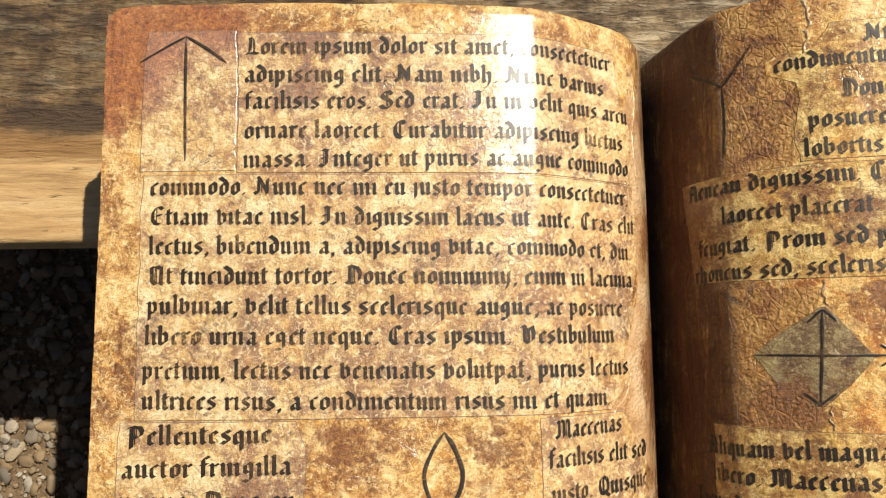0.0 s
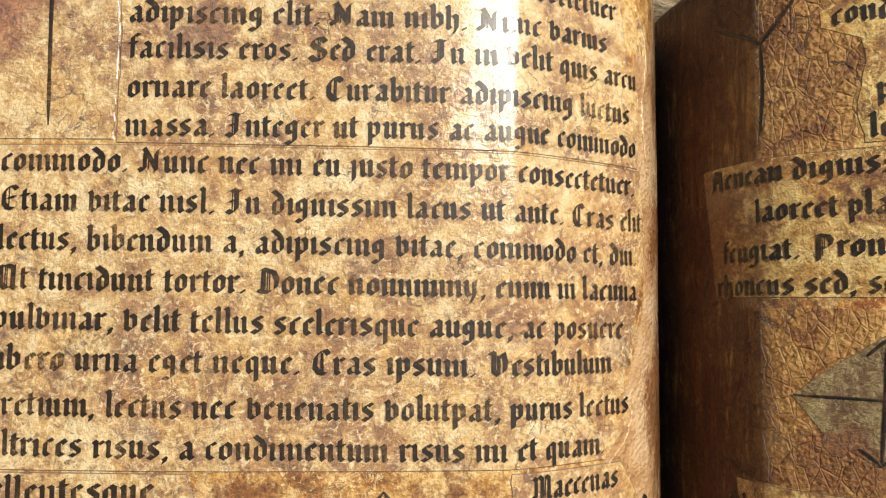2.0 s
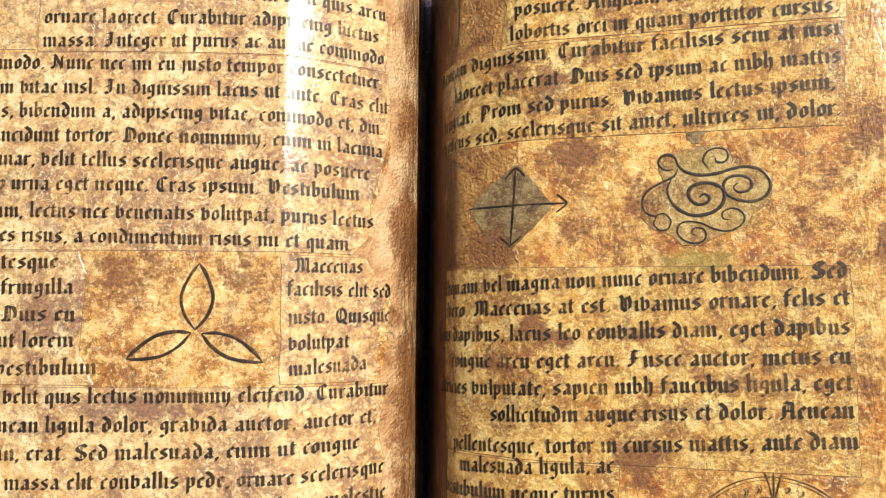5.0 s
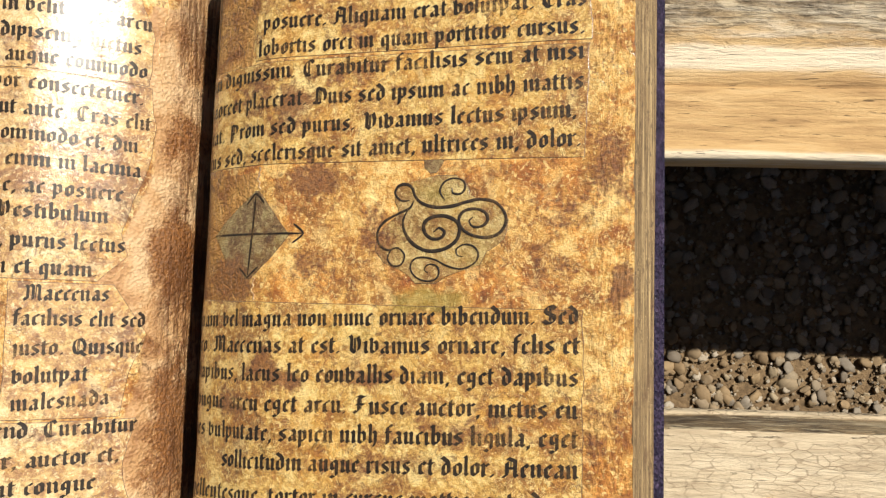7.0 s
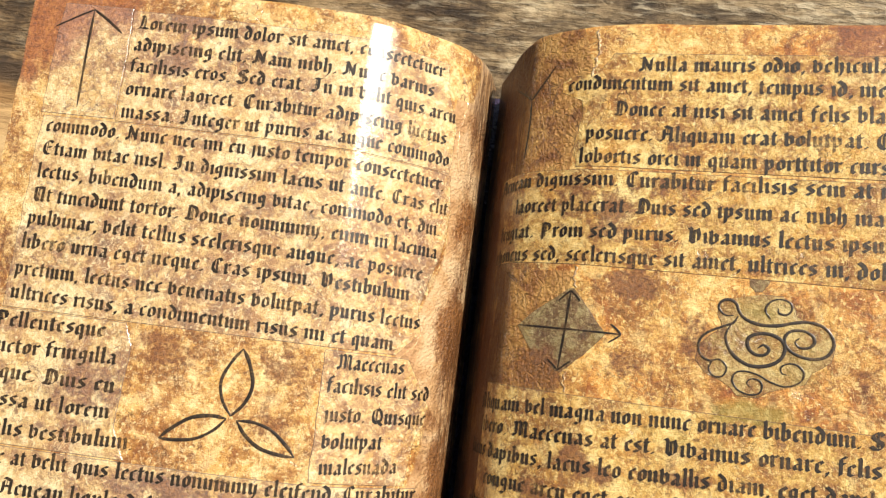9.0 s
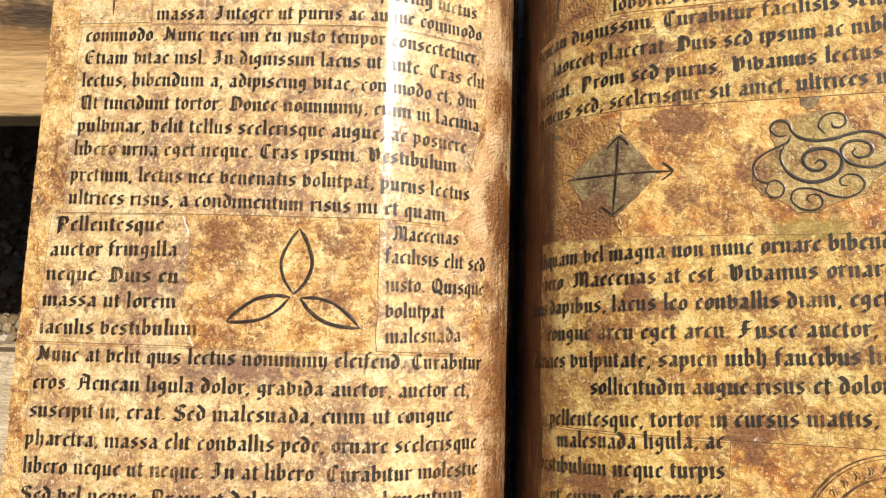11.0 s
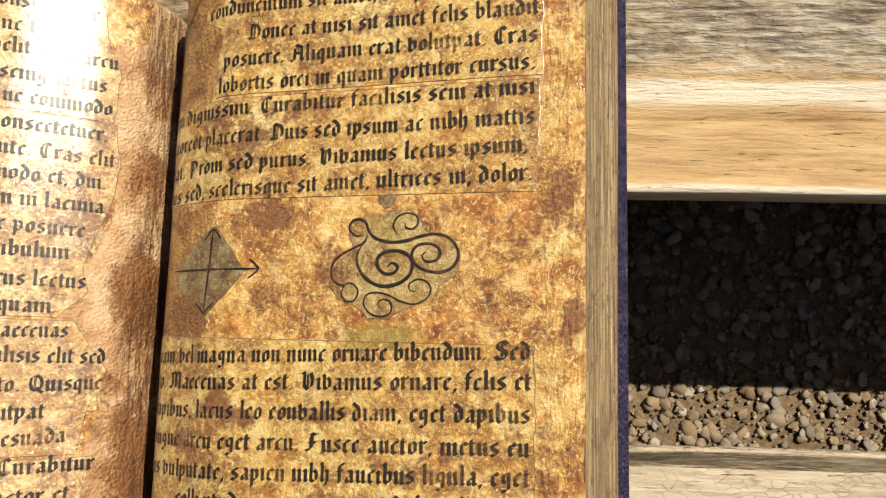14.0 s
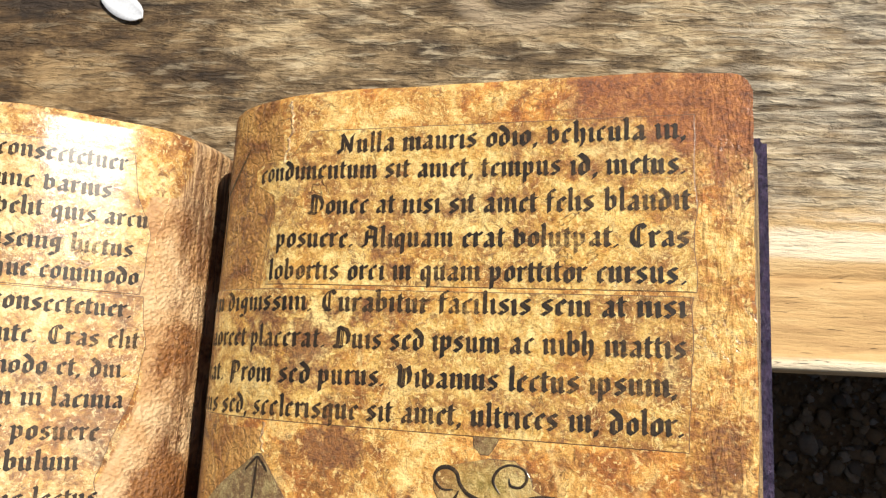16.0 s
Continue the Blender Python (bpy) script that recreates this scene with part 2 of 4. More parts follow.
def wood_material(name, tones, knot=None, crazed=False):
    """Weathered softwood with the grain along x. knot: the middle of a dark knot in the plank."""
    k = Mat(name)
    co = k.obj()
    grain = k.noise(k.scaled(co, 0.10, 1, 1), 420, 6, 0.65, 0.3)
    long = k.noise(k.scaled(co, 0.22, 1, 1), 60, 5, 0.6, 0.8)
    cracks = k.noise(k.scaled(co, 0.07, 1, 1), 900, 4, 0.7, 0.4)
    v = k.math("ADD", k.math("MULTIPLY", grain, 0.5), k.math("MULTIPLY", long, 0.5))
    c = k.ramp(v, (0.33, tones[0]), (0.50, tones[1]), (0.66, tones[2]))
    wear = k.attr("weathered")
    patchy = k.noise(k.scaled(co, 0.45, 1, 1), 52, 9, 0.70, 0.25)
    cross = k.noise(k.scaled(co, 1, 0.4, 1), 240, 6, 0.74)
    dashes = k.noise(k.scaled(co, 0.22, 1, 1), 480, 6, 0.74, 0.2)
    w = k.math("ADD", k.math("MULTIPLY", patchy, 0.74), k.math("ADD", k.math("MULTIPLY", cross, 0.14), k.math("MULTIPLY", dashes, 0.12)))
    gray = k.ramp(w, (0.40, (0.50, 0.39, 0.23)), (0.465, (0.30, 0.215, 0.115)), (0.53, (0.135, 0.09, 0.045)), (0.62, (0.035, 0.023, 0.013)))
    c = k.mix(k.band(k.math("ADD", wear, k.math("SUBTRACT", w, 0.5)), 0.25, 0.75), c, gray)
    c = k.mix(k.band(k.math("ADD", k.attr("brown"), k.math("SUBTRACT", patchy, 0.5)), 0.1, 0.9, 0.0, 0.85), c, (0.55, 0.45, 0.33), "MULTIPLY")
    chips = k.noise(k.scaled(co, 0.22, 1, 1), 300, 5, 0.62, 0.3)
    c = k.mix(k.math("MULTIPLY", k.math("MULTIPLY", k.band(chips, 0.50, 0.64), wear), k.math("SUBTRACT", 0.8, k.math("MULTIPLY", k.attr("brown"), 0.6))), c, (0.62, 0.52, 0.35))
    pits = k.noise(k.scaled(co, 0.30, 1, 1), 360, 5, 0.66, 0.5)
    c = k.mix(k.math("MULTIPLY", k.math("MULTIPLY", k.band(pits, 0.53, 0.66), wear), 0.75), c, (0.035, 0.024, 0.014))
    c = k.mix(k.math("MULTIPLY", k.band(k.math("ADD", k.attr("dark"), k.math("MULTIPLY", k.math("SUBTRACT", w, 0.5), 1.6)), 0.35, 0.8), 0.85), c, (0.035, 0.022, 0.014))
    bare = k.math("ADD", k.attr("bleach"), k.math("MULTIPLY", k.math("SUBTRACT", grain, 0.5), 1.2))
    c = k.mix(k.band(bare, 0.25, 0.8, 0.0, 0.8), c, (0.86, 0.76, 0.58))
    c = k.mix(k.band(cracks, 0.64, 0.70, 0.0, 0.75), c, (0.045, 0.030, 0.018))
    if crazed:
        net = k.band(k.voronoi(k.scaled(co, 0.35, 1, 1), 520, "DISTANCE_TO_EDGE"), 0.0, 0.09, 1.0, 0.0)
        net = k.math("MULTIPLY", net, k.band(k.noise(co, 60, 4), 0.42, 0.58))
        c = k.mix(k.math("MULTIPLY", net, 0.6), c, (0.22, 0.15, 0.085))
    h = k.math("SUBTRACT", k.math("ADD", grain, k.math("MULTIPLY", dashes, 0.8)), k.math("MULTIPLY", k.band(cracks, 0.63, 0.70), 0.9))
    if knot:
        v1 = k.t.nodes.new("ShaderNodeVectorMath")
        v1.operation = "DISTANCE"
        k.put(v1.inputs[0], k.scaled(co, 0.75, 1, 0))
        v1.inputs[1].default_value = (0.75 * knot[0], knot[1], 0)
        d = k.math("ADD", v1.outputs["Value"], k.math("MULTIPLY", k.math("SUBTRACT", grain, 0.5), 0.006))
        ring = k.math("MULTIPLY", k.band(d, 0.010, 0.0125), k.band(d, 0.0145, 0.019, 1.0, 0.0))
        c = k.mix(k.math("MULTIPLY", ring, 0.7), c, (0.42, 0.33, 0.22))
        c = k.mix(k.band(d, 0.0085, 0.0122, 0.93, 0.0), c, (0.05, 0.035, 0.022))
    h = k.math("ADD", h, k.math("MULTIPLY", k.math("MULTIPLY", k.math("SUBTRACT", k.band(chips, 0.45, 0.65), k.band(pits, 0.45, 0.65)), wear), 0.8))
    return k.done(c, 0.72, k.bump(h, 0.9, 0.0013))


TAN = ((0.72, 0.52, 0.27), (0.56, 0.36, 0.155), (0.33, 0.19, 0.075))
PALE = ((0.74, 0.63, 0.45), (0.60, 0.49, 0.33), (0.36, 0.27, 0.17))
WOOD_UPPER = wood_material("weathered_wood", TAN, (0.138, 0.1425))
WOOD_LOWER = wood_material("bleached_wood", PALE, None, True)


def pebble_material():
    k = Mat("pebbles")
    r = k.node("NewGeometry", 8)
    c = k.ramp(r, (0.0, (0.40, 0.28, 0.15)), (0.25, (0.24, 0.16, 0.085)), (0.45, (0.48, 0.39, 0.26)), (0.62, (0.15, 0.135, 0.12)), (0.8, (0.62, 0.56, 0.46)), (1.0, (0.34, 0.25, 0.15)))
    c = k.mix(k.math("MULTIPLY", k.noise(k.obj(), 900, 5, 0.7), 0.9), c, (0.14, 0.10, 0.055))
    return k.done(c, 0.8)


def soil_material():
    k = Mat("soil")
    co = k.obj()
    v = k.math("ADD", k.math("MULTIPLY", k.noise(co, 300, 5, 0.7), 0.6), k.math("MULTIPLY", k.noise(co, 9, 4), 0.4))
    c = k.ramp(v, (0.35, (0.30, 0.21, 0.11)), (0.5, (0.19, 0.125, 0.065)), (0.65, (0.09, 0.06, 0.03)))
    return k.done(c, 0.9, k.bump(v, 0.8, 0.004))


PEBBLE, SOIL = pebble_material(), soil_material()
PETAL_WHITE = plain("white_petal", (0.58, 0.61, 0.66), 0.5)
PETAL_YELLOW = plain("yellow_leaf", (0.52, 0.30, 0.07), 0.5)


# ---- building helpers ----
def part(name, bm, material, parent=None, label=""):
    me = bpy.data.meshes.new(name)
    if isinstance(bm, bmesh.types.BMesh):
        bm.to_mesh(me)
        bm.free()
    else:
        me.from_pydata(*bm)
    for m in material if isinstance(material, (list, tuple)) else (material,):
        me.materials.append(m)
    ob = new(name, me)
    if parent:
        ob.parent = parent
        ob.matrix_parent_inverse = parent.matrix_world.inverted()
    if label:
        tagged(ob, label)
    return ob


def smooth(ob, on=True):
    ob.data.polygons.foreach_set("use_smooth", [on] * len(ob.data.polygons))
    return ob


def spline(points, per=8):
    """A Catmull-Rom curve through the points."""
    p = [np.array(q, float) for q in points]
    p = [2 * p[0] - p[1], *p, 2 * p[-1] - p[-2]]
    out = []
    for a, b, c, d in zip(p, p[1:], p[2:], p[3:]):
        for i in range(per):
            t = i / per
            out.append(0.5 * (2 * b + (c - a) * t + (2 * a - 5 * b + 4 * c - d) * t * t + (3 * b - a - 3 * c + d) * t ** 3))
    return np.array([*out, p[-2]])


def extrude(section, x0, x1, axis, steps=1):
    """A closed section drawn along x or y: verts and faces. section: pairs across, up."""
    n, verts, faces = len(section), [], []
    for i in range(steps + 1):
        a = x0 + (x1 - x0) * i / steps
        verts += [(a, p, q) if axis == "x" else (p, a, q) for p, q in section]
    for i in range(steps):
        for j in range(n):
            k = (j + 1) % n
            faces.append((i * n + j, i * n + k, (i + 1) * n + k, (i + 1) * n + j))
    faces += [tuple(range(n)), tuple(range(steps * n, steps * n + n))]
    return verts, [], faces


def tidy(ob):
    bm = bmesh.new()
    bm.from_mesh(ob.data)
    bmesh.ops.recalc_face_normals(bm, faces=bm.faces)
    bm.to_mesh(ob.data)
    bm.free()
    return ob


# ---- the book's pages: section across the book, in millimetres, stains and painted gutter shade ----
class Leaf:
    """One open page: a sheet bent along y. Places on it are (s, y): the way along the bent sheet from its x start, and y."""

    def __init__(self, section):
        c = spline(section, 12) / 1000
        self.x, self.z = c[:, 0], c[:, 1]
        self.d = np.concatenate(([0], np.cumsum(np.hypot(np.diff(self.x), np.diff(self.z)))))
        self.len = self.d[-1]

    def s(self, x):
        return float(np.interp(x, self.x, self.d))

    def at(self, s, y, h=0.0):
        x, z = np.interp(s, self.d, self.x), np.interp(s, self.d, self.z)
        e = 0.0012
        tx = np.interp(s + e, self.d, self.x) - np.interp(s - e, self.d, self.x)
        tz = np.interp(s + e, self.d, self.z) - np.interp(s - e, self.d, self.z)
        k = math.hypot(tx, tz) or 1
        w = 0.00035 * noise.noise((x * 28, y * 22, 3.0)) + 0.00012 * noise.noise((x * 120, y * 70, 7.0))
        return (x - tz / k * (h + w), y, z + tx / k * (h + w))


LEFT = Leaf([(-80, 61), (-60, 61.6), (-38, 62), (-10, 61.2), (0, 60.5), (6, 60.1), (12, 59.6), (17, 59.05), (20, 58.7), (22.3, 58.35), (24.5, 57.55), (27.5, 56.25), (30.5, 54.75), (34.5, 52.5), (40, 49.2), (46, 45.2), (51.4, 40.2), (55.8, 33), (58.6, 24), (60.2, 12)])
RIGHT = Leaf([(61.8, 12), (64.4, 24), (66.6, 36), (68.7, 43.0), (71.5, 49.4), (76, 53.9), (82, 57.9), (88, 61.6), (95, 64.0), (102, 65.5), (118, 69), (134, 72.4), (150, 75.8), (162, 78.3), (170, 79.8), (175, 80.8), (178, 81.35), (179.6, 81.6)])

# stains and painted gutter shade: x, y, reach in x, reach in y (millimetres), strength
STAINS_AND_SHADE = [
    (-30, 67, 7, 4, 0.7), (-33, 56, 6, 6, 0.75), (-18, 58, 8, 5, 0.35), (-42, -39, 12, 9, 0.62), (-21, -27, 9, 6, 0.7), (12, -27, 9, 6, 0.6), (10, -45, 7, 5, 0.5),
    (-72, -5, 7, 16, 0.42), (-68, 2, 10, 3, 0.5), (-15, -64, 16, 4, 0.7), (30, -62, 12, 3, 0.45), (-45, -70, 10, 5, 0.45), (-70, -45, 6, 8, 0.4), (-20, -78, 14, 6, 0.35), (-76, 25, 4, 10, 0.35),
    (93, -42, 5, 4, 1.0), (97, -45, 4, 3, 0.9), (117, -43, 10, 3, 0.5), (81, -21, 6, 6, 0.75), (103, 6, 6, 4, 0.8), (96, 25, 6, 8, 0.75), (86, 28, 9, 5, 0.5), (119, -8, 5, 8, 0.6), (105, -17, 8, 5, 0.5),
    (176, -20, 3, 4, 0.95), (160, -14, 7, 7, 0.4), (119, -75, 5, 4, 1.0), (118, -80, 3, 2, 1.0), (140, -53, 12, 4, 0.5), (110, 32, 10, 4, 0.5), (165, -3, 8, 6, 0.45), (80, -90, 9, 4, 0.8), (82, -50, 6, 4, 0.7),
    # along the right page's gutter: shade of the steep wall, painted dark
    (66, 62, 3, 16, 0.75), (66, 22, 3, 22, 0.8), (66, -18, 3, 20, 0.75), (66, -70, 3, 30, 0.65), (70, 64, 3, 10, 0.45), (72, -14, 4, 9, 0.4),
    (56, -12, 4, 16, 0.8), (57, -62, 4, 24, 0.85), (55, 22, 3, 12, 0.6), (57, 52, 3, 14, 0.45), (50, -38, 4, 9, 0.45), (56, -105, 4, 20, 0.8),
    (140, 8, 10, 4, 0.35), (172, -50, 5, 10, 0.45), (125, -63, 16, 5, 0.45), (74, 62, 4, 5, 0.6), (78, 48, 5, 6, 0.5), (70, 22, 5, 8, 0.5), (175, 8, 5, 9, 0.55), (130, 55, 12, 6, 0.4), (112, 44, 8, 5, 0.45),
]
REDS = [(-76, 67, 16, 15, 1.35), (-60, 71, 16, 8, 1.0), (-77, 50, 7, 7, 1.0), (176, 72, 15, 13, 1.2), (160, 76, 14, 7, 0.85), (177, 57, 6, 8, 0.55), (154, 64, 8, 6, 0.5)]
GREENS = [(134, -24, 9, 3, 0.9), (134, 2, 8, 5, 0.6), (145, -12, 8, 6, 0.5), (120, -33, 20, 4, 0.5), (95, -64, 14, 6, 0.45), (-66, -20, 8, 6, 0.4), (150, -66, 16, 5, 0.4), (100, 60, 14, 6, 0.35)]


def blots(places, x, y):
    best = 0.0
    for a, b, p, q, k in places:
        u, v = (x - a) / p, (y - b) / q
        if abs(u) < 2.2 and abs(v) < 2.2:
            best = max(best, k * math.exp(-0.75 * (u * u + v * v)))
    return best


def dye(ob, bare=False):
    """Gives a paper mesh its attributes for stains and painted gutter shade by where it lies."""
    me = ob.data
    n = len(me.vertices)
    co = np.empty(n * 3)
    me.vertices.foreach_get("co", co)
    vals = {k: np.zeros(n) for k in ("stain_and_shade", "red", "hide", "green", "cockle", "fold_and_shade", "split")}
    for i, (x, y, z) in enumerate(co.reshape(-1, 3) * 1000):
        wx, wy = 4 * noise.noise((x * 0.09, y * 0.09, 1)), 4 * noise.noise((x * 0.09, y * 0.09, 9))
        vals["stain_and_shade"][i] = blots(STAINS_AND_SHADE, x + wx, y + wy)
        vals["red"][i] = blots(REDS, x + 1.6 * wx, y + 1.6 * wy)
        vals["green"][i] = blots(GREENS, x + wx, y + wy)
        if not bare:
            vals["cockle"][i] = min(1, max(0, (x - 168) / 4)) if x > 61 else min(1, max(0, (-73 - x) / 4)) * 0.4
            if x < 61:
                vals["fold_and_shade"][i] = min(1, max(0, (x - 53 - 1.5 * math.sin(y * 0.07)) / 3))
                edge = 48.5 + 2.5 * math.sin(y * 0.11) - (6 * math.exp(-((y + 20) / 9) ** 2)) + (4 if y > 60 else 0)
                vals["hide"][i] = min(1, max(0, 0.5 + (x - edge) / 5))
            else:
                edge = 86 + 2.0 * math.sin(y * 0.13) if y > 36 or -25 < y < 8 else 69.5
                vals["hide"][i] = min(1, max(0, 0.5 + (edge - x) / 2.0))
                vals["split"][i] = vals["hide"][i]
                # the right page's steep gutter wall: its shade is put into the colour
                vals["fold_and_shade"][i] = min(1, max(0, (72.5 - x) / 3))
    for k, v in vals.items():
        me.attributes.new(k, "FLOAT", "POINT").data.foreach_set("value", v)
    return ob


def flat_uv(ob, sy):
    """UVs in metres from the (s, y) of each vertex."""
    me = ob.data
    idx = np.empty(len(me.loops), int)
    me.loops.foreach_get("vertex_index", idx)
    me.uv_layers.new(name="flat").data.foreach_set("uv", np.array(sy, float)[idx].ravel())
    return ob


def sheet(name, leaf, left, right, y0, y1, h, skirt, ns, ny, material, parent, label="", bare=True):
    """A thin sheet on a leaf, from y0 to y1, between the edges left(y) and right(y) given as s, with a slanted rim."""
    verts, sy, faces, rim = [], [], [], set()
    ys = np.concatenate(([y0 - skirt], np.linspace(y0, y1, ny), [y1 + skirt]))
    for j, y in enumerate(ys):
        a, b = left(min(max(y, y0), y1)), right(min(max(y, y0), y1))
        ss = np.concatenate(([a - skirt], np.linspace(a, b, ns), [b + skirt]))
        for i, s in enumerate(ss):
            out = i in (0, ns + 1) or j in (0, ny + 1)
            verts.append(leaf.at(min(max(s, 0), leaf.len), y, -0.00005 if out else h))
            sy.append((s, y))
    w = ns + 2
    mats = []
    for j in range(ny + 1):
        for i in range(w - 1):
            faces.append((j * w + i, j * w + i + 1, (j + 1) * w + i + 1, (j + 1) * w + i))
            mats.append(1 if i in (0, w - 2) or j in (0, ny) else 0)
    # the rim has corners of its own, so that the sheet stays flat up to its edge
    for f, m in enumerate(mats):
        if m:
            o = len(verts)
            verts += [verts[i] for i in faces[f]]
            sy += [sy[i] for i in faces[f]]
            faces[f] = (o, o + 1, o + 2, o + 3)
    ob = part(name, (verts, [], faces), material, parent, label)
    smooth(ob)
    dye(flat_uv(ob, sy), bare)
    own = 4 * sum(mats)
    ob.data.attributes.new("cut", "FLOAT", "POINT").data.foreach_set("value", [0.0] * (len(verts) - own) + [1.0] * own)
    return ob

# ---- ground and bench ----
GROUND = -0.150
bm = bmesh.new()
bmesh.ops.create_grid(bm, x_segments=60, y_segments=60, size=1)
for v in bm.verts:
    r = max(abs(v.co.x), abs(v.co.y))
    k = 0.6 * r + 900 * r ** 6
    v.co = Vector((v.co.x / r * k, v.co.y / r * k, 0)) if r else Vector()
    v.co.z = GROUND - 0.0015 + 0.001 * noise.noise((v.co.x * 20, v.co.y * 20, 0))
tagged(smooth(part("ground", bm, SOIL)), "dry gravelly soil under the wooden bench", "ground", kind="structure")


def pebbles():
    rnd = random.Random(5)
    t = (1 + 5 ** 0.5) / 2
    base = [(-1, t, 0), (1, t, 0), (-1, -t, 0), (1, -t, 0), (0, -1, t), (0, 1, t), (0, -1, -t), (0, 1, -t), (t, 0, -1), (t, 0, 1), (-t, 0, -1), (-t, 0, 1)]
    tri = [(0, 11, 5), (0, 5, 1), (0, 1, 7), (0, 7, 10), (0, 10, 11), (1, 5, 9), (5, 11, 4), (11, 10, 2), (10, 7, 6), (7, 1, 8), (3, 9, 4), (3, 4, 2), (3, 2, 6), (3, 6, 8), (3, 8, 9), (4, 9, 5), (2, 4, 11), (6, 2, 10), (8, 6, 7), (9, 8, 1)]
    bm = bmesh.new()
    vs = [bm.verts.new(Vector(v).normalized()) for v in base]
    for f in tri:
        bm.faces.new([vs[i] for i in f])
    bmesh.ops.subdivide_edges(bm, edges=bm.edges, cuts=1, use_grid_fill=True, smooth=1)
    bm.verts.index_update()
    unit, uf = [v.co.copy() for v in bm.verts], [tuple(v.index for v in f.verts) for f in bm.faces]
    bm.free()
    verts, faces = [], []
    for _ in range(17000):
        x, y = rnd.uniform(-0.38, 0.50), rnd.uniform(-0.125, 0.055)
        big = rnd.random() ** 5
        r = 0.0008 + 0.0042 * big
        sc = Vector((r * rnd.uniform(0.8, 1.4), r * rnd.uniform(0.7, 1.1), r * rnd.uniform(0.28, 0.5)))
        e = Euler((rnd.uniform(-0.5, 0.5), rnd.uniform(-0.5, 0.5), rnd.uniform(0, 6.28))).to_matrix()
        o, off = len(verts), rnd.uniform(0, 90)
        for u in unit:
            q = u * (1 + 0.28 * noise.noise(u * 1.3 + Vector((off, 0, 0))))
            q = e @ Vector((q.x * sc.x, q.y * sc.y, q.z * sc.z))
            verts.append((x + q.x, y + q.y, GROUND - 0.0005 + 0.0012 * rnd.random() + q.z))
        faces += [tuple(o + i for i in f) for f in uf]
    ob = smooth(part("gravel", (verts, [], faces), PEBBLE))
    return tagged(ob, "small brown, grey and cream gravel pebbles on soil", "gravel", kind="stuff")


pebbles()


def plank(name, section, material, label, dark_places, weather):
    """A plank along x with a shaped section; weather(y) gives how grey its top is."""
    pts = spline(section, 4) / 1000
    ob = part(name, extrude([tuple(p) for p in pts], -0.75, 0.85, "x", 200), material)
    me = ob.data
    w, d, pale, brown = [], [], [], []
    for v in me.vertices:
        v.co.z += 0.0007 * noise.noise((v.co.x * 6, v.co.y * 40, 2)) + 0.0003 * noise.noise((v.co.x * 60, v.co.y * 160, 5))
        v.co.y += 0.0008 * noise.noise((v.co.x * 9, 4, v.co.z * 20))
        x, y = v.co.x * 1000, v.co.y * 1000
        w.append(0.85 if -64 < y < -61 and v.co.z < -0.0015 else weather(y) if v.co.z > -0.02 else 0.2)
        d.append(blots(dark_places, x, y))
        pale.append(max(math.exp(-((y - 63) / 5) ** 2), 0.9 * math.exp(-((y - 28.5) / 2) ** 2)) if y > 0 and v.co.z > -0.008 else 0)
        brown.append(min(1, max(0, (110 - x) / 140)) if y > 56 else 0.35 * min(1, max(0, (20 - x) / 100)))
        if y > 70:
            pale[-1] = max(pale[-1], 0.44 * min(1, max(0, (x - 130) / 90)))
        pale[-1] *= min(1, max(0.1, (x + 20) / 150))
    me.attributes.new("weathered", "FLOAT", "POINT").data.foreach_set("value", w)
    me.attributes.new("dark", "FLOAT", "POINT").data.foreach_set("value", d)
    me.attributes.new("brown", "FLOAT", "POINT").data.foreach_set("value", brown)
    me.attributes.new("bleach", "FLOAT", "POINT").data.foreach_set("value", pale)
    tidy(smooth(ob))
    return tagged(ob, label, "plank", "bench planks")


top_line = [(y, 0.0) for y in range(205, 72, -6)]
plank("bench_plank", [(212, -18), (214, -8), (210, -1)] + top_line + [(70, -0.2), (66, -0.8), (60, -1.8), (55, -2.9), (53.2, -3.4), (52.2, -2.6), (46, -2.2), (40, -1.6), (34, -0.8), (30, 0.6), (28, 0.4), (27, -1.2), (26.4, -5), (26.2, -8.5), (26.8, -10.5), (29, -12), (42, -19.6), (60, -20), (120, -20), (205, -20)],
      WOOD_UPPER, "weathered brown wooden bench plank with a moulded edge and knot",
      [(-140, 105, 60, 16, 0.42), (-110, 88, 50, 6, 0.35), (20, 112, 46, 24, 0.42), (-60, 92, 40, 9, 0.4), (-120, 68, 34, 7, 1.0), (-190, 66, 40, 6, 0.7), (235, 75, 26, 6, 0.55), (0, 133, 40, 3, 0.8), (60, 100, 30, 8, 0.5), (50, 115, 10, 14, 0.55), (10, 98, 30, 8, 0.4), (-20, 84, 30, 6, 0.6), (80, 86, 30, 6, 0.5)],
      lambda y: min(1, max(0, (y - 60) / 18)) * 0.75)
plank("bench_plank", [(-200, -24), (-203, -10), (-199, -1)] + [(y, 0.0) for y in range(-192, -66, 6)] + [(-64.5, -0.5), (-62.8, -2), (-62.2, -6), (-62, -14), (-62, -25.5), (-64, -27), (-120, -27), (-192, -27)],
      WOOD_LOWER, "sun-bleached pale wooden bench plank beside the gap", [(260, -80, 20, 2, 0.2)], lambda y: 0.12)
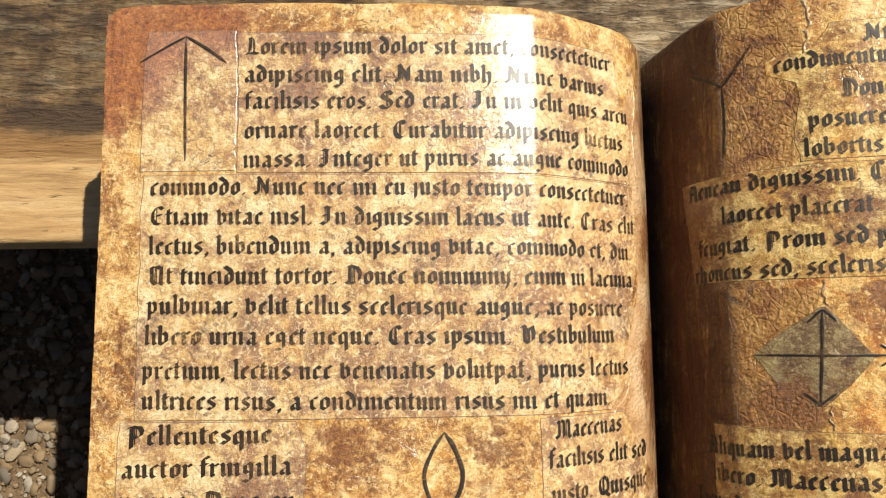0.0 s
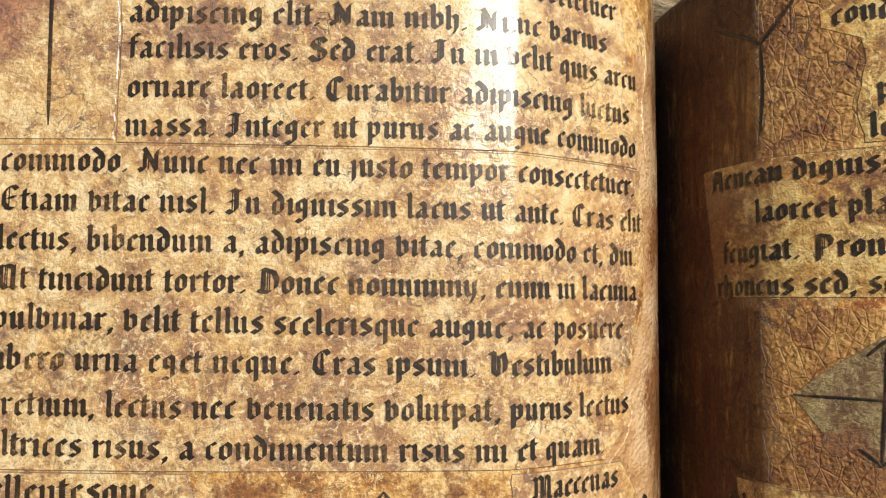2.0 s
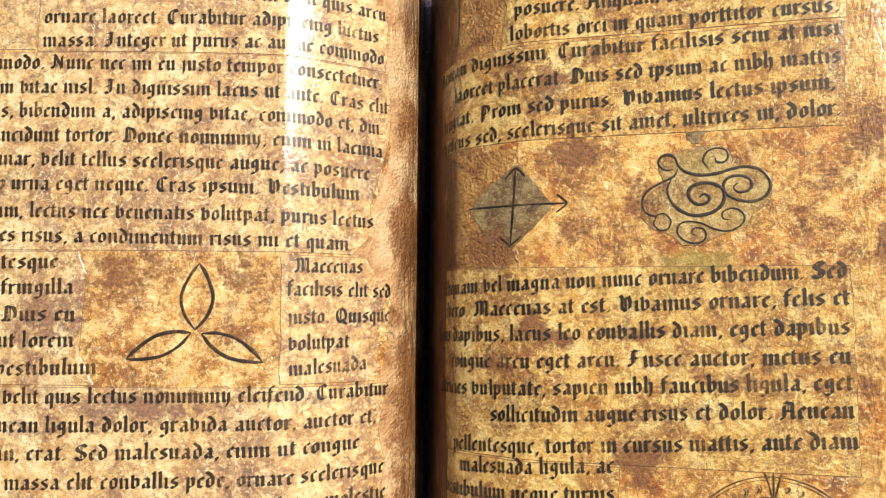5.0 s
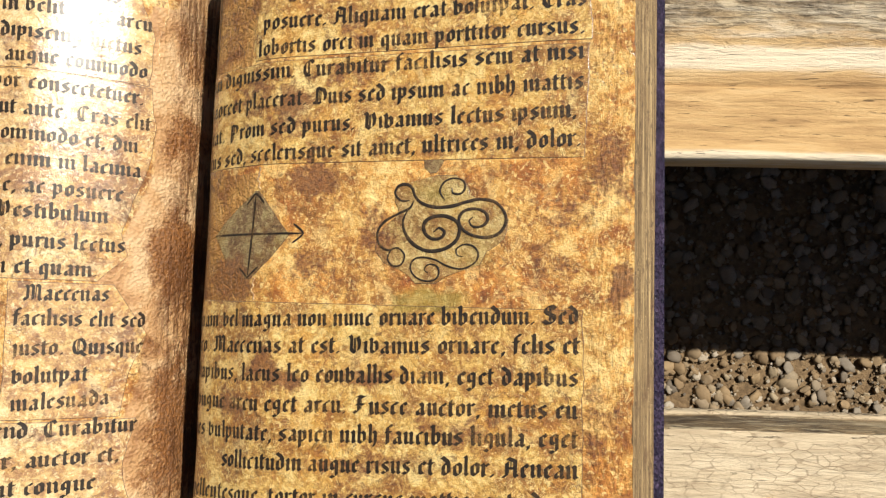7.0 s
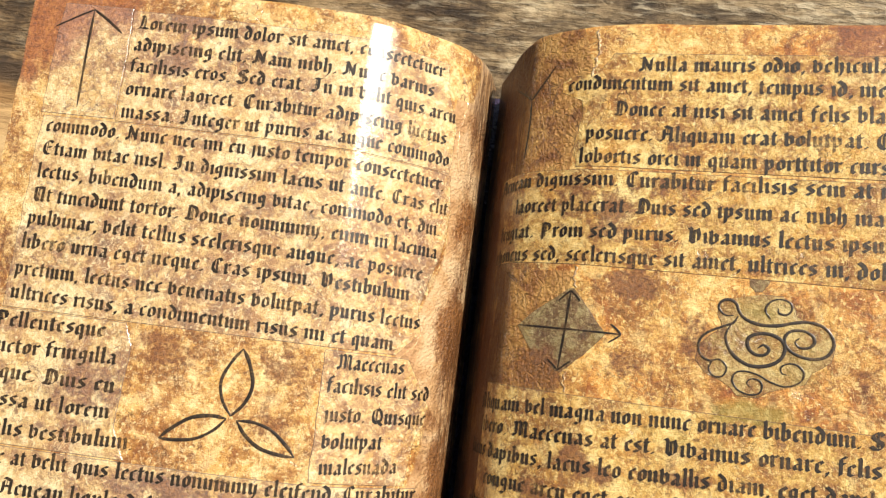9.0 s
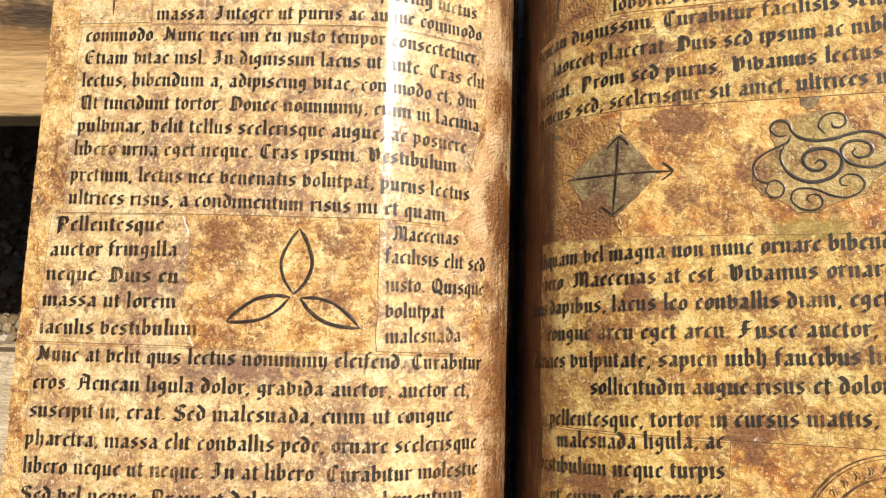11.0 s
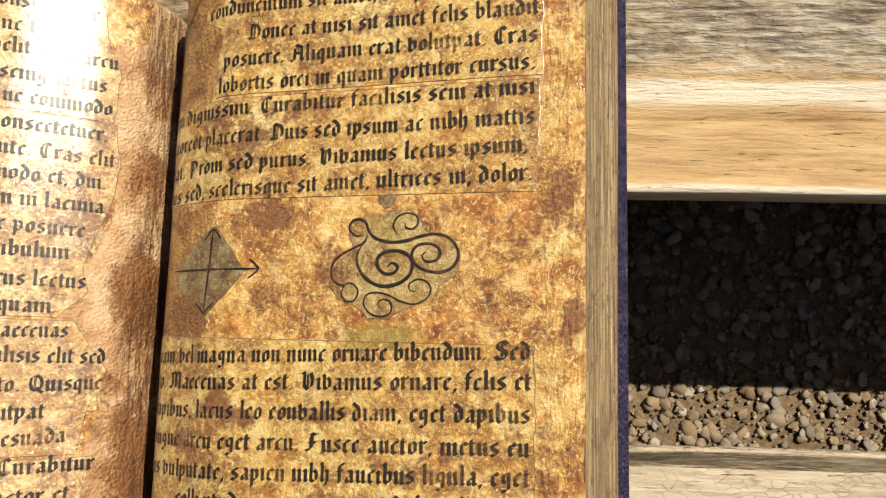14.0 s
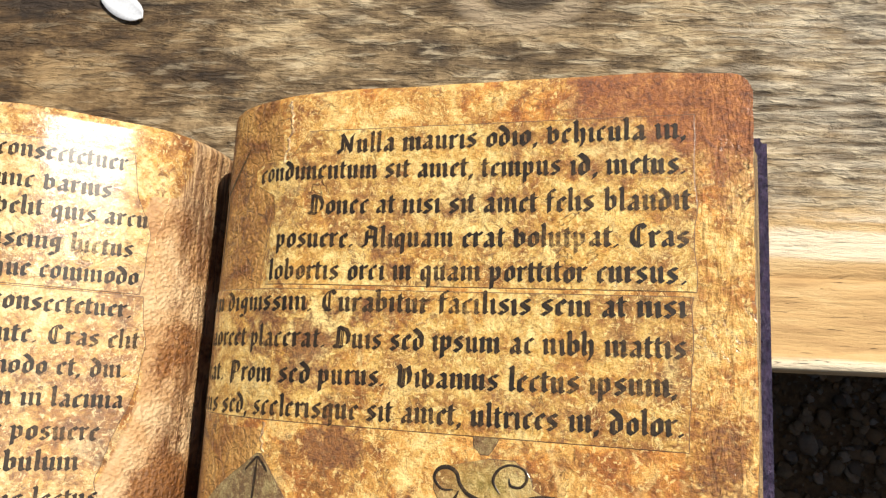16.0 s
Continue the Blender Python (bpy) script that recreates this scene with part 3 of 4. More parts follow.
# outer planks added out of view, to shade the ground below the gap
for y0, y1 in ((228, 372), (-362, -216)):
    plank("bench_plank", [(y1 - 2, -19), (y1, -10), (y1 - 2, -1)] + [(y, 0.0) for y in range(y1 - 8, y0 + 6, -8)] + [(y0 + 2, -1), (y0, -10), (y0 + 2, -19), (y0 + 8, -20), (y0 + 70, -20), (y1 - 8, -20)],
          WOOD_UPPER, "added unseen weathered brown wooden plank with rounded edges, shading the ground", [(0, 0, 1, 1, 0)], lambda y: 0.7)
# unseen bearers, added full height so that they block light at both ends
for px in (-0.60, 0.70):
    bm = bmesh.new()
    bmesh.ops.create_cube(bm, size=1, matrix=pose(px, 0.005, (GROUND - 0.030) / 2) @ Matrix.Diagonal((0.07, 0.70, -GROUND - 0.028, 1)))
    bmesh.ops.bevel(bm, geom=bm.edges, offset=0.004, segments=2, affect="EDGES")
    ob = part("added_bearer", bm, WOOD_UPPER)
    for k in ("weathered", "dark", "bleach", "brown"):
        ob.data.attributes.new(k, "FLOAT", "POINT")
    tagged(ob, "added brown timber bearer, unseen, blocking light under the bench planks", "bench support", "bench supports")

# boards added out of view to keep side light off the soil in the gap
for py in (-0.352, 0.362):
    bm = bmesh.new()
    bmesh.ops.create_cube(bm, size=1, matrix=pose(0.05, py, (GROUND - 0.022) / 2) @ Matrix.Diagonal((1.36, 0.018, -GROUND - 0.020, 1)))
    bmesh.ops.bevel(bm, geom=bm.edges, offset=0.003, segments=2, affect="EDGES")
    ob = part("light_block_board", bm, WOOD_UPPER)
    for k in ("weathered", "dark", "bleach", "brown"):
        ob.data.attributes.new(k, "FLOAT", "POINT")
    tagged(ob, "added unseen brown board that keeps light from under the bench", "bench apron", "bench aprons")

# ---- the book ----
TOP_L, TOP_R, LOW = 0.0775, 0.0798, -0.137
book = new("book")
book.location = (0.05, -0.03, 0.0)
bpy.context.view_layer.update()
tagged(book, "thick old spellbook lying open, stained parchment pages, purple leather cover", "book")


def board(a, b, thick, y0, y1, label):
    """A leather board from a to b, two places (x, z) on its lower side."""
    a, b = Vector(a) / 1000, Vector(b) / 1000
    u = (b - a).normalized()
    n = Vector((-u.y, u.x)) if u.x > 0 else Vector((u.y, -u.x))
    bm = bmesh.new()
    vs = []
    for y in (y0, y1):
        for p, k in ((a, 0), (b, 0), (b, thick), (a, thick)):
            q = p + n * k
            vs.append(bm.verts.new((q.x, y, q.y)))
    for f in ((0, 1, 2, 3), (4, 5, 6, 7), (0, 1, 5, 4), (1, 2, 6, 5), (2, 3, 7, 6), (3, 0, 4, 7)):
        bm.faces.new([vs[i] for i in f])
    bmesh.ops.recalc_face_normals(bm, faces=bm.faces)
    bmesh.ops.bevel(bm, geom=bm.edges, offset=0.0014, segments=3, affect="EDGES")
    return smooth(part("cover_board", bm, LEATHER, book, label))


board((52, 0.4), (-97, 0.4), 0.0035, -0.141, 0.081, "purple leather board lying on the plank")
board((69, 2.0), (198.7, 34.6), 0.0040, -0.141, 0.0812, "purple grained leather board, lifted from the plank")
arc = spline([(53, 0.3), (57, 0.1), (61, 0.1), (65, 0.4), (70, 2.0), (69, 6.0), (65, 4.6), (61, 4.2), (57, 4.2), (53, 4.4)], 3) / 1000
smooth(tidy(part("spine", extrude([tuple(p) for p in arc], -0.141, 0.0755, "y", 6), LEATHER, book)))


def block(leaf, low, y0, y1):
    """The other leaves under the open page: ridged at the fore-edge. low: from the fore-edge's foot to the gutter, (x, z)."""
    rnd = random.Random(3)
    under = [leaf.at(s, 0.0, -0.0009) for s in np.linspace(0, leaf.len, 60)]
    top = [(p[0], p[2]) for p in under]
    if low[0][0] > 100:
        top = top[::-1]
    a, b = np.array(low[0]) / 1000, np.array(top[0])
    away = 1 if low[0][0] > 100 else -1
    ridge = []
    for i in range(46):
        t = i / 46
        q = a + (b - a) * t
        bulge = 0.0022 * math.sin(math.pi * t)
        ridge.append((q[0] - away * bulge + rnd.uniform(-0.00055, 0.00045), q[1]))
    sec = ridge + top + [tuple(np.array(p) / 1000) for p in low[:0:-1]]
    ob = part("page_block", extrude(sec, y0, y1, "y", 60), EDGES, book, "brown-edged stack of old paper leaves")
    for v in ob.data.vertices:
        v.co.x += 0.0005 * noise.noise((v.co.z * 500, v.co.y * 9, 1)) * (1 if abs(v.co.x) > 0.075 else 0)
    return tidy(ob)


block(LEFT, [(-94, 4.0), (57, 4.6)], LOW + 0.001, TOP_L - 0.0022)
block(RIGHT, [(195.4, 38.2), (67, 6.5)], LOW + 0.001, TOP_R - 0.0035)


def open_page(leaf, y0, y1, label):
    """The leaf that lies open, with thickness and softly uneven edges."""
    ns, ny = 170, 230
    verts, sy, faces = [], [], []
    for h in (0.0, -0.0007):
        for j in range(ny + 1):
            for i in range(ns + 1):
                s = leaf.len * i / ns
                y = y0 + (y1 - y0) * j / ny
                worn = 0.0007 * noise.noise((y * 90, 2, 8)) + 0.0004 * noise.noise((y * 400, 2, 3))
                s += (worn * max(0, 1 - 30 * s) if leaf is LEFT else -abs(worn) * max(0, 1 - 30 * (leaf.len - s)))
                s = min(max(s, 0), leaf.len)
                t = max(0, j / ny - 0.96) / 0.04
                y += t * 0.0009 * noise.noise((s * 60, 1, 4)) - t * 0.0018 * max(0, (leaf.x[0] < 0) * 0 + abs(s / leaf.len - 0.5) - 0.38) / 0.12
                away = s if leaf is LEFT else leaf.len - s
                if away < 0.004:
                    y -= t * (0.004 - math.sqrt(max(0, 0.004 ** 2 - (0.004 - away) ** 2)))
                roll = 0.0011 * max(0, 1 - (y1 - y) / 0.0022) ** 2
                verts.append(leaf.at(s, y, h - roll))
                sy.append((s + (0.4 if leaf is RIGHT else 0), y))
    w, half = ns + 1, (ns + 1) * (ny + 1)
    for j in range(ny):
        for i in range(ns):
            q = (j * w + i, j * w + i + 1, (j + 1) * w + i + 1, (j + 1) * w + i)
            faces += [q, tuple(half + k for k in q[::-1])]
    rim = [((j * w + i), (j + 1) * w + i) for j in range(ny) for i in (0, ns)] + [(j * w + i, j * w + i + 1) for i in range(ns) for j in (0, ny)]
    for p, q in rim:
        o = len(verts)
        verts += [verts[p], verts[q], verts[half + q], verts[half + p]]
        sy += [sy[p], sy[q], sy[q], sy[p]]
        faces.append((o, o + 1, o + 2, o + 3))
    ob = part("page", (verts, [], faces), PAGE if leaf is LEFT else RUSTY_PAGE, book, label)
    smooth(ob)
    return dye(flat_uv(ob, sy))


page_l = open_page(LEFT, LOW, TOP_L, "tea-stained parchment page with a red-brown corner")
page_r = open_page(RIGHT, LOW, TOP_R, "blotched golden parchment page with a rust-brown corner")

# ---- pasted papers ----
def between(leaf, places):
    """An edge through (y, x) places in millimetres, as s of y, a little uneven."""
    ys = [p[0] / 1000 for p in places]
    ss = [leaf.s(p[1] / 1000) for p in places]
    return lambda y: float(np.interp(y, ys, ss)) + 0.0005 * noise.noise((y * 160, ss[0] * 50, 0)) + 0.00025 * noise.noise((y * 700, ss[0] * 50, 6))


def paste(leaf, parent, lows, highs, material=None, label="", h=0.00009):
    material = material or (PATCH if leaf is LEFT else RUSTY_PATCH)
    lo, hi = between(leaf, lows), between(leaf, highs)
    y0, y1 = lows[0][0] / 1000, lows[-1][0] / 1000
    n = max(8, int((hi((y0 + y1) / 2) - lo((y0 + y1) / 2)) * 700))
    return sheet("pasted_paper", leaf, lo, hi, y0, y1, h, 0.00030, n, max(8, int((y1 - y0) * 700)), material, parent, label)


paste(LEFT, page_l, [(36.2, -71), (70, -70)], [(36.2, -48.3), (70, -48.6)])
paste(LEFT, page_l, [(35.6, -47.6), (69.5, -48)], [(35.6, 49), (50, 49.6), (60, 46.5), (69.5, 45)])
paste(LEFT, page_l, [(-21, -70), (35, -70)], [(-21, 40.5), (-14, 47), (-8, 45), (0.5, 47), (12, 50), (24, 51), (35, 49.3)])
paste(LEFT, page_l, [(-58, -74.5), (-21.6, -73.2)], [(-58, -28), (-50, -32), (-28, -31), (-21.6, -34)])
paste(LEFT, page_l, [(-57.8, 22.6), (-22, 22.4)], [(-57.8, 47.2), (-48, 48), (-35.5, 51.5), (-28, 48), (-22, 44)])
paste(LEFT, page_l, [(-132, -74.5), (-58.8, -74)], [(-132, 47), (-100, 48), (-82, 50), (-71, 48.3), (-58.8, 50.5)])
paste(RIGHT, page_r, [(37.6, 85.6), (44, 84.6), (52.8, 86.2), (57, 85.5), (60, 80), (64, 80), (66, 90), (70.5, 93)], [(37.6, 169.8), (70.5, 169.4)])
paste(RIGHT, page_r, [(9.8, 67), (36.5, 66.2)], [(9.8, 168.4), (36.5, 169.3)])
paste(RIGHT, page_r, [(-76.5, 68.6), (-70, 68), (-25.6, 68.5)], [(-76.5, 168.8), (-25.6, 168.6)])
paste(RIGHT, page_r, [(-132, 68), (-77.3, 69)], [(-132, 112.5), (-77.3, 113.4)])
paste(RIGHT, page_r, [(-19.6, 85.4), (-15, 79), (-8.4, 74.6), (-3, 80), (2.8, 87)], [(-19.6, 87), (-15, 92), (-8.4, 97), (-3, 93), (2.8, 88.2)], GREY_PATCH, "greyish diamond of translucent paper")
paste(RIGHT, page_r, [(-20, 130), (-17.5, 127.8), (-15.5, 122.5), (-12, 119.6), (-8, 120.6), (-3, 126), (0, 124.2), (3.5, 124.4), (5.8, 134)], [(-20, 135), (-17.5, 138.5), (-16, 145), (-12.5, 146.5), (-9.5, 150.4), (-5, 151.6), (-1.5, 149.4), (0.5, 142), (3.5, 142), (5.8, 139)], OLIVE_PATCH, "olive scrap of translucent paper cut round the spirals", 0.00008)

paste(RIGHT, page_r, [(6.6, 132.8), (8, 131.6), (9.6, 131.2)], [(6.6, 134.2), (8, 135.4), (9.6, 135.8)], GREY_PATCH, "small grey tab of paper", 0.00006)
paste(RIGHT, page_r, [(-18.6, 79.6), (-17, 78.6), (-15, 78.9)], [(-18.6, 81), (-17, 82), (-15, 81.8)], GREY_PATCH, "small grey tab of paper", 0.00006)

# ---- writing ----
ADVANCE = dict(zip("abcdefghijklmnopqrstuvwxyz", (46, 46, 37, 45, 38, 31, 46, 47, 25, 26, 45, 25, 72, 49, 44, 47, 46, 35, 41, 29, 48, 46, 70, 42, 47, 40)))
ADVANCE.update({" ": 25, ".": 22, ",": 22, "A": 70, "C": 62, "D": 70, "E": 62, "F": 66, "I": 60, "L": 62, "M": 88, "N": 74, "P": 72, "Q": 74, "S": 62, "U": 72, "V": 70})
# blackletter strokes of a broad nib: x to the right, y up, ten units to the height of a small letter; ~ is a hairline
STROKES = {
    "a": "2,8.3 3.8,9.4 5.5,8 5.5,1.7 6.7,.7;5.4,5.7 2.7,4.7 2,3.6 2,1.8 3.2,.8 5.4,2.2",
    "b": "1,14.4 2,13.4 2,1.9 4,.6 5.9,2.4 5.9,7.6 4,9.2 2,7.4",
    "c": "5.2,8.3 3.9,9.4 2,7.8 2,2 3.6,.7 5.4,1.9",
    "d": "5.9,8.2 3.8,9.3 2,7.6 2,2 4,.6 5.9,2.4 5.9,8.2 4.6,10.8 1.2,13.6",
    "e": "5.6,1.9 3.7,.7 2,2 2,7.8 3.8,9.4 5.4,7.6 2.4,4.9",
    "f": "2.2,.2 2.2,12.4 3.6,14.2 5.2,13.2;.6,9 4.6,9",
    "g": "5.6,3.7 3.6,2.5 2,3.6 2,8 3.8,9.4 5.6,8 5.6,-1.6 3.6,-3.6 1.4,-2.4;5.6,8.8 7,9.4",
    "h": "1,14.4 2,13.4 2,1.6 3,.7;2,7.2 4.4,9.2 5.9,7.8 5.9,1 4.4,-2.4",
    "i": "1.1,9.3 2.1,8.3 2.1,1.6 3.2,.7;~1.7,12.3 2.8,13.3",
    "j": "1.3,9.3 2.3,8.3 2.3,-1.4 .6,-3.2;~1.9,12.3 3,13.3",
    "k": "1,14.4 2,13.4 2,1.6 3,.7;2,6 4.4,9.2 5.4,7.6 2.4,5.2 5,1.6 6.4,.8",
    "l": "1.1,14.5 2.1,13.5 2.1,1.6 3.2,.7",
    "m": "1,9.3 2,8.3 2,1.6 3,.7;2,7.2 4.8,9.2 6.1,8.2 6.1,1.6 7.1,.7;6.1,7.2 8.9,9.2 10.2,8.2 10.2,1.6 11.3,.7",
    "n": "1,9.3 2,8.3 2,1.6 3,.7;2,7.2 4.8,9.2 6.1,8.2 6.1,1.6 7.2,.7",
    "o": "2,7.8 2,2 4.1,.6 5.8,2.2 5.8,7.8 3.7,9.4 2,7.8",
    "p": "1,9.3 2,8.3 2,-3.8;2,7.2 4.2,9.2 5.9,7.6 5.9,2.4 4.2,.8 2,1.8",
    "q": "5.7,8.6 5.7,-3.8;5.7,8.2 3.7,9.4 2,7.8 2,2 3.4,.7 5.6,2.2",
    "r": "1,9.3 2,8.3 2,1.6 3,.7;2,7.2 4,9.3 5.4,8.2",
    "s": "5.6,8.4 4,9.4 2,8.2 2.2,6.3 5.2,3.9 5.2,2 3.6,.6 1.4,1.8",
    "t": "2,12 2,2 3.4,.7 4.7,1.7;.6,9 4.4,9",
    "u": "1,9.3 2,8.3 2,2 3.3,.7 5.8,2.4;4.9,9.3 5.9,8.3 5.9,1.6 7,.7",
    "v": "1,11.6 2,10.4 2,1.9 4,.6 5.9,2.4 5.9,7.6 4,9.2 2,7.4",
    "y": "1,9.3 2,8.3 2,2.2 3.6,1 5.8,2.4;5.8,9.2 5.8,1 4,-3 2.4,-3.8",
    ".": "1.5,1.3 2.2,.6",
    ",": "1.5,1.3 2.2,.5 1.4,-1.8",
    "A": "1.2,1.2 2.8,.6 3.7,2.6 3.7,11;2,12.2 4,13.9 9,12 9,1.8 10.4,.7;3.7,6.8 9,6.8;~6.2,12.6 6.2,7",
    "C": "8.8,11.4 7,13.8 4.4,13 2.4,9.6 2.4,4 4.4,1 7,.6 9.2,2.6;~5.1,12.6 5.1,1.6;~6,12.6 6,1.6",
    "D": "1.2,12.4 3.4,13.6 8.6,12 10.2,8 9.8,3.4 7,.7 2.6,1 1.2,2.2;3.7,13 3.7,1.4;~5.7,12.6 5.7,1.6;~6.7,12.6 6.7,1.6",
    "E": "9,12 7,13.8 4.4,13 2.4,9.6 2.4,4 4.4,1 7,.6 9.2,2.6;~5.1,12.6 5.1,1.6;5,7.2 8.4,7.6",
    "F": "4.5,12.6 4.5,3 3,.8 1,2;1.8,12.2 4.6,13.8 7.6,12.6 10,13.8;2.6,7.2 8.4,7.2;~6.3,12.6 6.3,4",
    "I": "1.6,12.6 4,13.8 6.6,12.8 8.8,13.8;6,13 6,3 4,.7 1.4,2.2;2.8,7.4 5,7.4;~4.1,12.4 4.1,2",
    "L": "1.6,12 4,13.8 4.6,12 4,3 2,.8;1.6,.9 5.4,1.6 9.6,.7;~6.3,13.2 6.3,2;~7.2,12 7.2,2",
    "M": "1,2.4 2.8,.6 3.8,2 3.8,12 2,13;3.8,12 5.6,13.8 7.8,12 7.8,1.4;7.8,12 10,13.8 12.2,12 12.2,1.8 13.6,.7;~9.7,12.8 9.7,2",
    "N": "1,2.6 2.4,.6 3.7,2 3.7,11.6;1,11.8 3.2,13.8 9.4,2.4;9.4,1 9.4,11.4 11,13.6;~5.6,9 5.6,1.8",
    "P": "4,13 4,-1.6;1,12.2 4.2,13.8 8.8,13 10.2,10 9.4,7 6.8,5.6 4,6.6;~5.9,13 5.9,1;~6.8,13 6.8,6",
    "Q": "8.8,12 6.4,13.8 3,12 2.2,7 3.4,2 6.6,.6 9.8,2.6 10.4,8 8.8,12;~5.2,13 5.2,1.4;~6.1,13 6.1,1.4;7,3.6 9,.6 11.4,-1",
    "S": "9.2,11.4 7,13.8 3.4,12.6 2.4,10 4,8 8,6.2 9,3.6 7.4,1 4,.6 1.4,2.8;~5.4,12.6 5.4,2;~6.3,12.6 6.3,2",
    "U": "1.2,12.2 3,13.4 3.2,3.6 5.6,.7 9.2,2.4;9.2,13.6 9.2,1.8 10.8,.7;3.2,12.6 6,13.8 9.2,12.8;~5.4,13 5.4,2;~6.3,13 6.3,2",
    "V": "1,12.2 2.4,13.8 3.8,12.4 3.8,3 6.4,.6 9.2,3 9.6,8 8.2,13.2;~5.8,12 5.8,2;~6.7,12 6.7,2",
}
LETTERS = {c: [(p.startswith("~"), [tuple(float(v) for v in q.split(",")) for q in p.strip("~").split()]) for p in t.split(";")] for c, t in STROKES.items()}
UNIT, ACROSS = 0.00031, 8.4 / 49


def text_line(leaf, parent, words, x0, y0, x1, y1, h=0.00020):
    """One written line on a leaf, from (x0, y0) to (x1, y1) in millimetres on its baseline: strokes of a slanted broad nib."""
    s0, s1 = leaf.s(x0 / 1000), leaf.s(x1 / 1000)
    unit = (s1 - s0) / sum(ADVANCE[c] for c in words)
    verts, faces, sy, pen = [], [], [], s0
    rnd = random.Random(words)
    across = unit / ACROSS
    for c in words:
        if c != " ":
            lift = 0.0
            dx, dy, heavy = rnd.uniform(-0.2, 0.2), rnd.uniform(-0.25, 0.25), rnd.uniform(0.92, 1.14)
            for hair, pts in LETTERS[c]:
                nx, ny = (0.34, 0.25) if hair else (1.14 * heavy, 0.90 * heavy)
                p = [(x + dx + rnd.uniform(-0.12, 0.12), y + dy + rnd.uniform(-0.15, 0.15)) for x, y in pts]
                for (ax, ay), (bx, by) in zip(p, p[1:]):
                    o = len(verts)
                    lift += 0.000006
                    # the outline of a nib drawn from a to b
                    for x, y in ((ax - nx, ay - ny), (ax + nx, ay + ny), (bx + nx, by + ny), (bx - nx, by - ny)):
                        s = pen + x * across
                        yy = y0 / 1000 + (y1 - y0) / 1000 * (s - s0) / (s1 - s0) + y * UNIT
                        verts.append(leaf.at(s, yy, h + lift))
                        sy.append((s, yy))
                    turn = (bx - ax) * ny - (by - ay) * nx
                    faces.append((o, o + 3, o + 2, o + 1) if turn > 0 else (o, o + 1, o + 2, o + 3))
        pen += ADVANCE[c] * unit
    return flat_uv(part("text_line", (verts, [], faces), INK, parent), sy)


LEFT_TEXT = [
    ("Lorem ipsum dolor sit amet, consectetuer", -46.8, 64.1, 44.1, 64.8), ("adipiscing elit. Nam nibh. Nunc varius", -46.7, 57.2, 42.0, 57.7),
    ("facilisis eros. Sed erat. In in velit quis arcu", -46.5, 50.7, 49.0, 51.5), ("ornare laoreet. Curabitur adipiscing luctus", -46.4, 43.6, 47.1, 44.0),
    ("massa. Integer ut purus ac augue commodo", -46.5, 36.6, 48.6, 37.5), ("commodo. Nunc nec mi eu justo tempor consectetuer.", -68.3, 30.4, 48.2, 29.7),
    ("Etiam vitae nisl. In dignissim lacus ut ante. Cras elit", -68.1, 23.4, 49.9, 22.5), ("lectus, bibendum a, adipiscing vitae, commodo et, dui.", -68.2, 16.5, 48.7, 15.7),
    ("Ut tincidunt tortor. Donec nonummy, enim in lacinia", -68.2, 9.6, 48.7, 8.7), ("pulvinar, velit tellus scelerisque augue, ac posuere", -68.0, 2.8, 45.3, 1.5),
    ("libero urna eget neque. Cras ipsum. Vestibulum", -68.4, -4.2, 42.4, -5.1), ("pretium, lectus nec venenatis volutpat, purus lectus", -68.7, -11.9, 46.4, -13.0),
    ("ultrices risus, a condimentum risus mi et quam.", -68.5, -18.7, 40.9, -20.0), ("Pellentesque", -72.1, -26.6, -38.7, -26.3),
    ("auctor fringilla", -72.7, -33.8, -34.2, -33.3), ("neque. Duis eu", -73.2, -40.8, -33.3, -40.8), ("massa ut lorem", -73.4, -48.1, -33.4, -47.9),
    ("iaculis vestibulum.", -73.4, -56.0, -25.3, -55.2), ("Maecenas", 25.5, -26.9, 43.7, -26.5), ("facilisis elit sed", 23.8, -33.4, 51.3, -33.5),
    ("justo. Quisque", 24.1, -41.3, 51.1, -40.6), ("volutpat", 24.4, -48.7, 40.3, -48.0), ("malesuada", 24.6, -55.7, 45.0, -54.6),
    ("Nunc at velit quis lectus nonummy eleifend. Curabitur", -73.3, -63.5, 50.8, -62.3), ("eros. Aenean ligula dolor, gravida auctor, auctor et,", -73.6, -71.2, 47.8, -70.0),
    ("suscipit in, erat. Sed malesuada, enim ut congue", -73.8, -78.9, 43.4, -77.0), ("pharetra, massa elit convallis pede, ornare scelerisque", -74.1, -86.6, 50.0, -84.7),
    ("libero neque ut neque. In at libero. Curabitur molestie", -74.1, -94.0, 50.5, -92.1), ("Sed vel neque. Proin et dolor ac ipsum elementum", -74.1, -101.6, 46.5, -99.0),
]
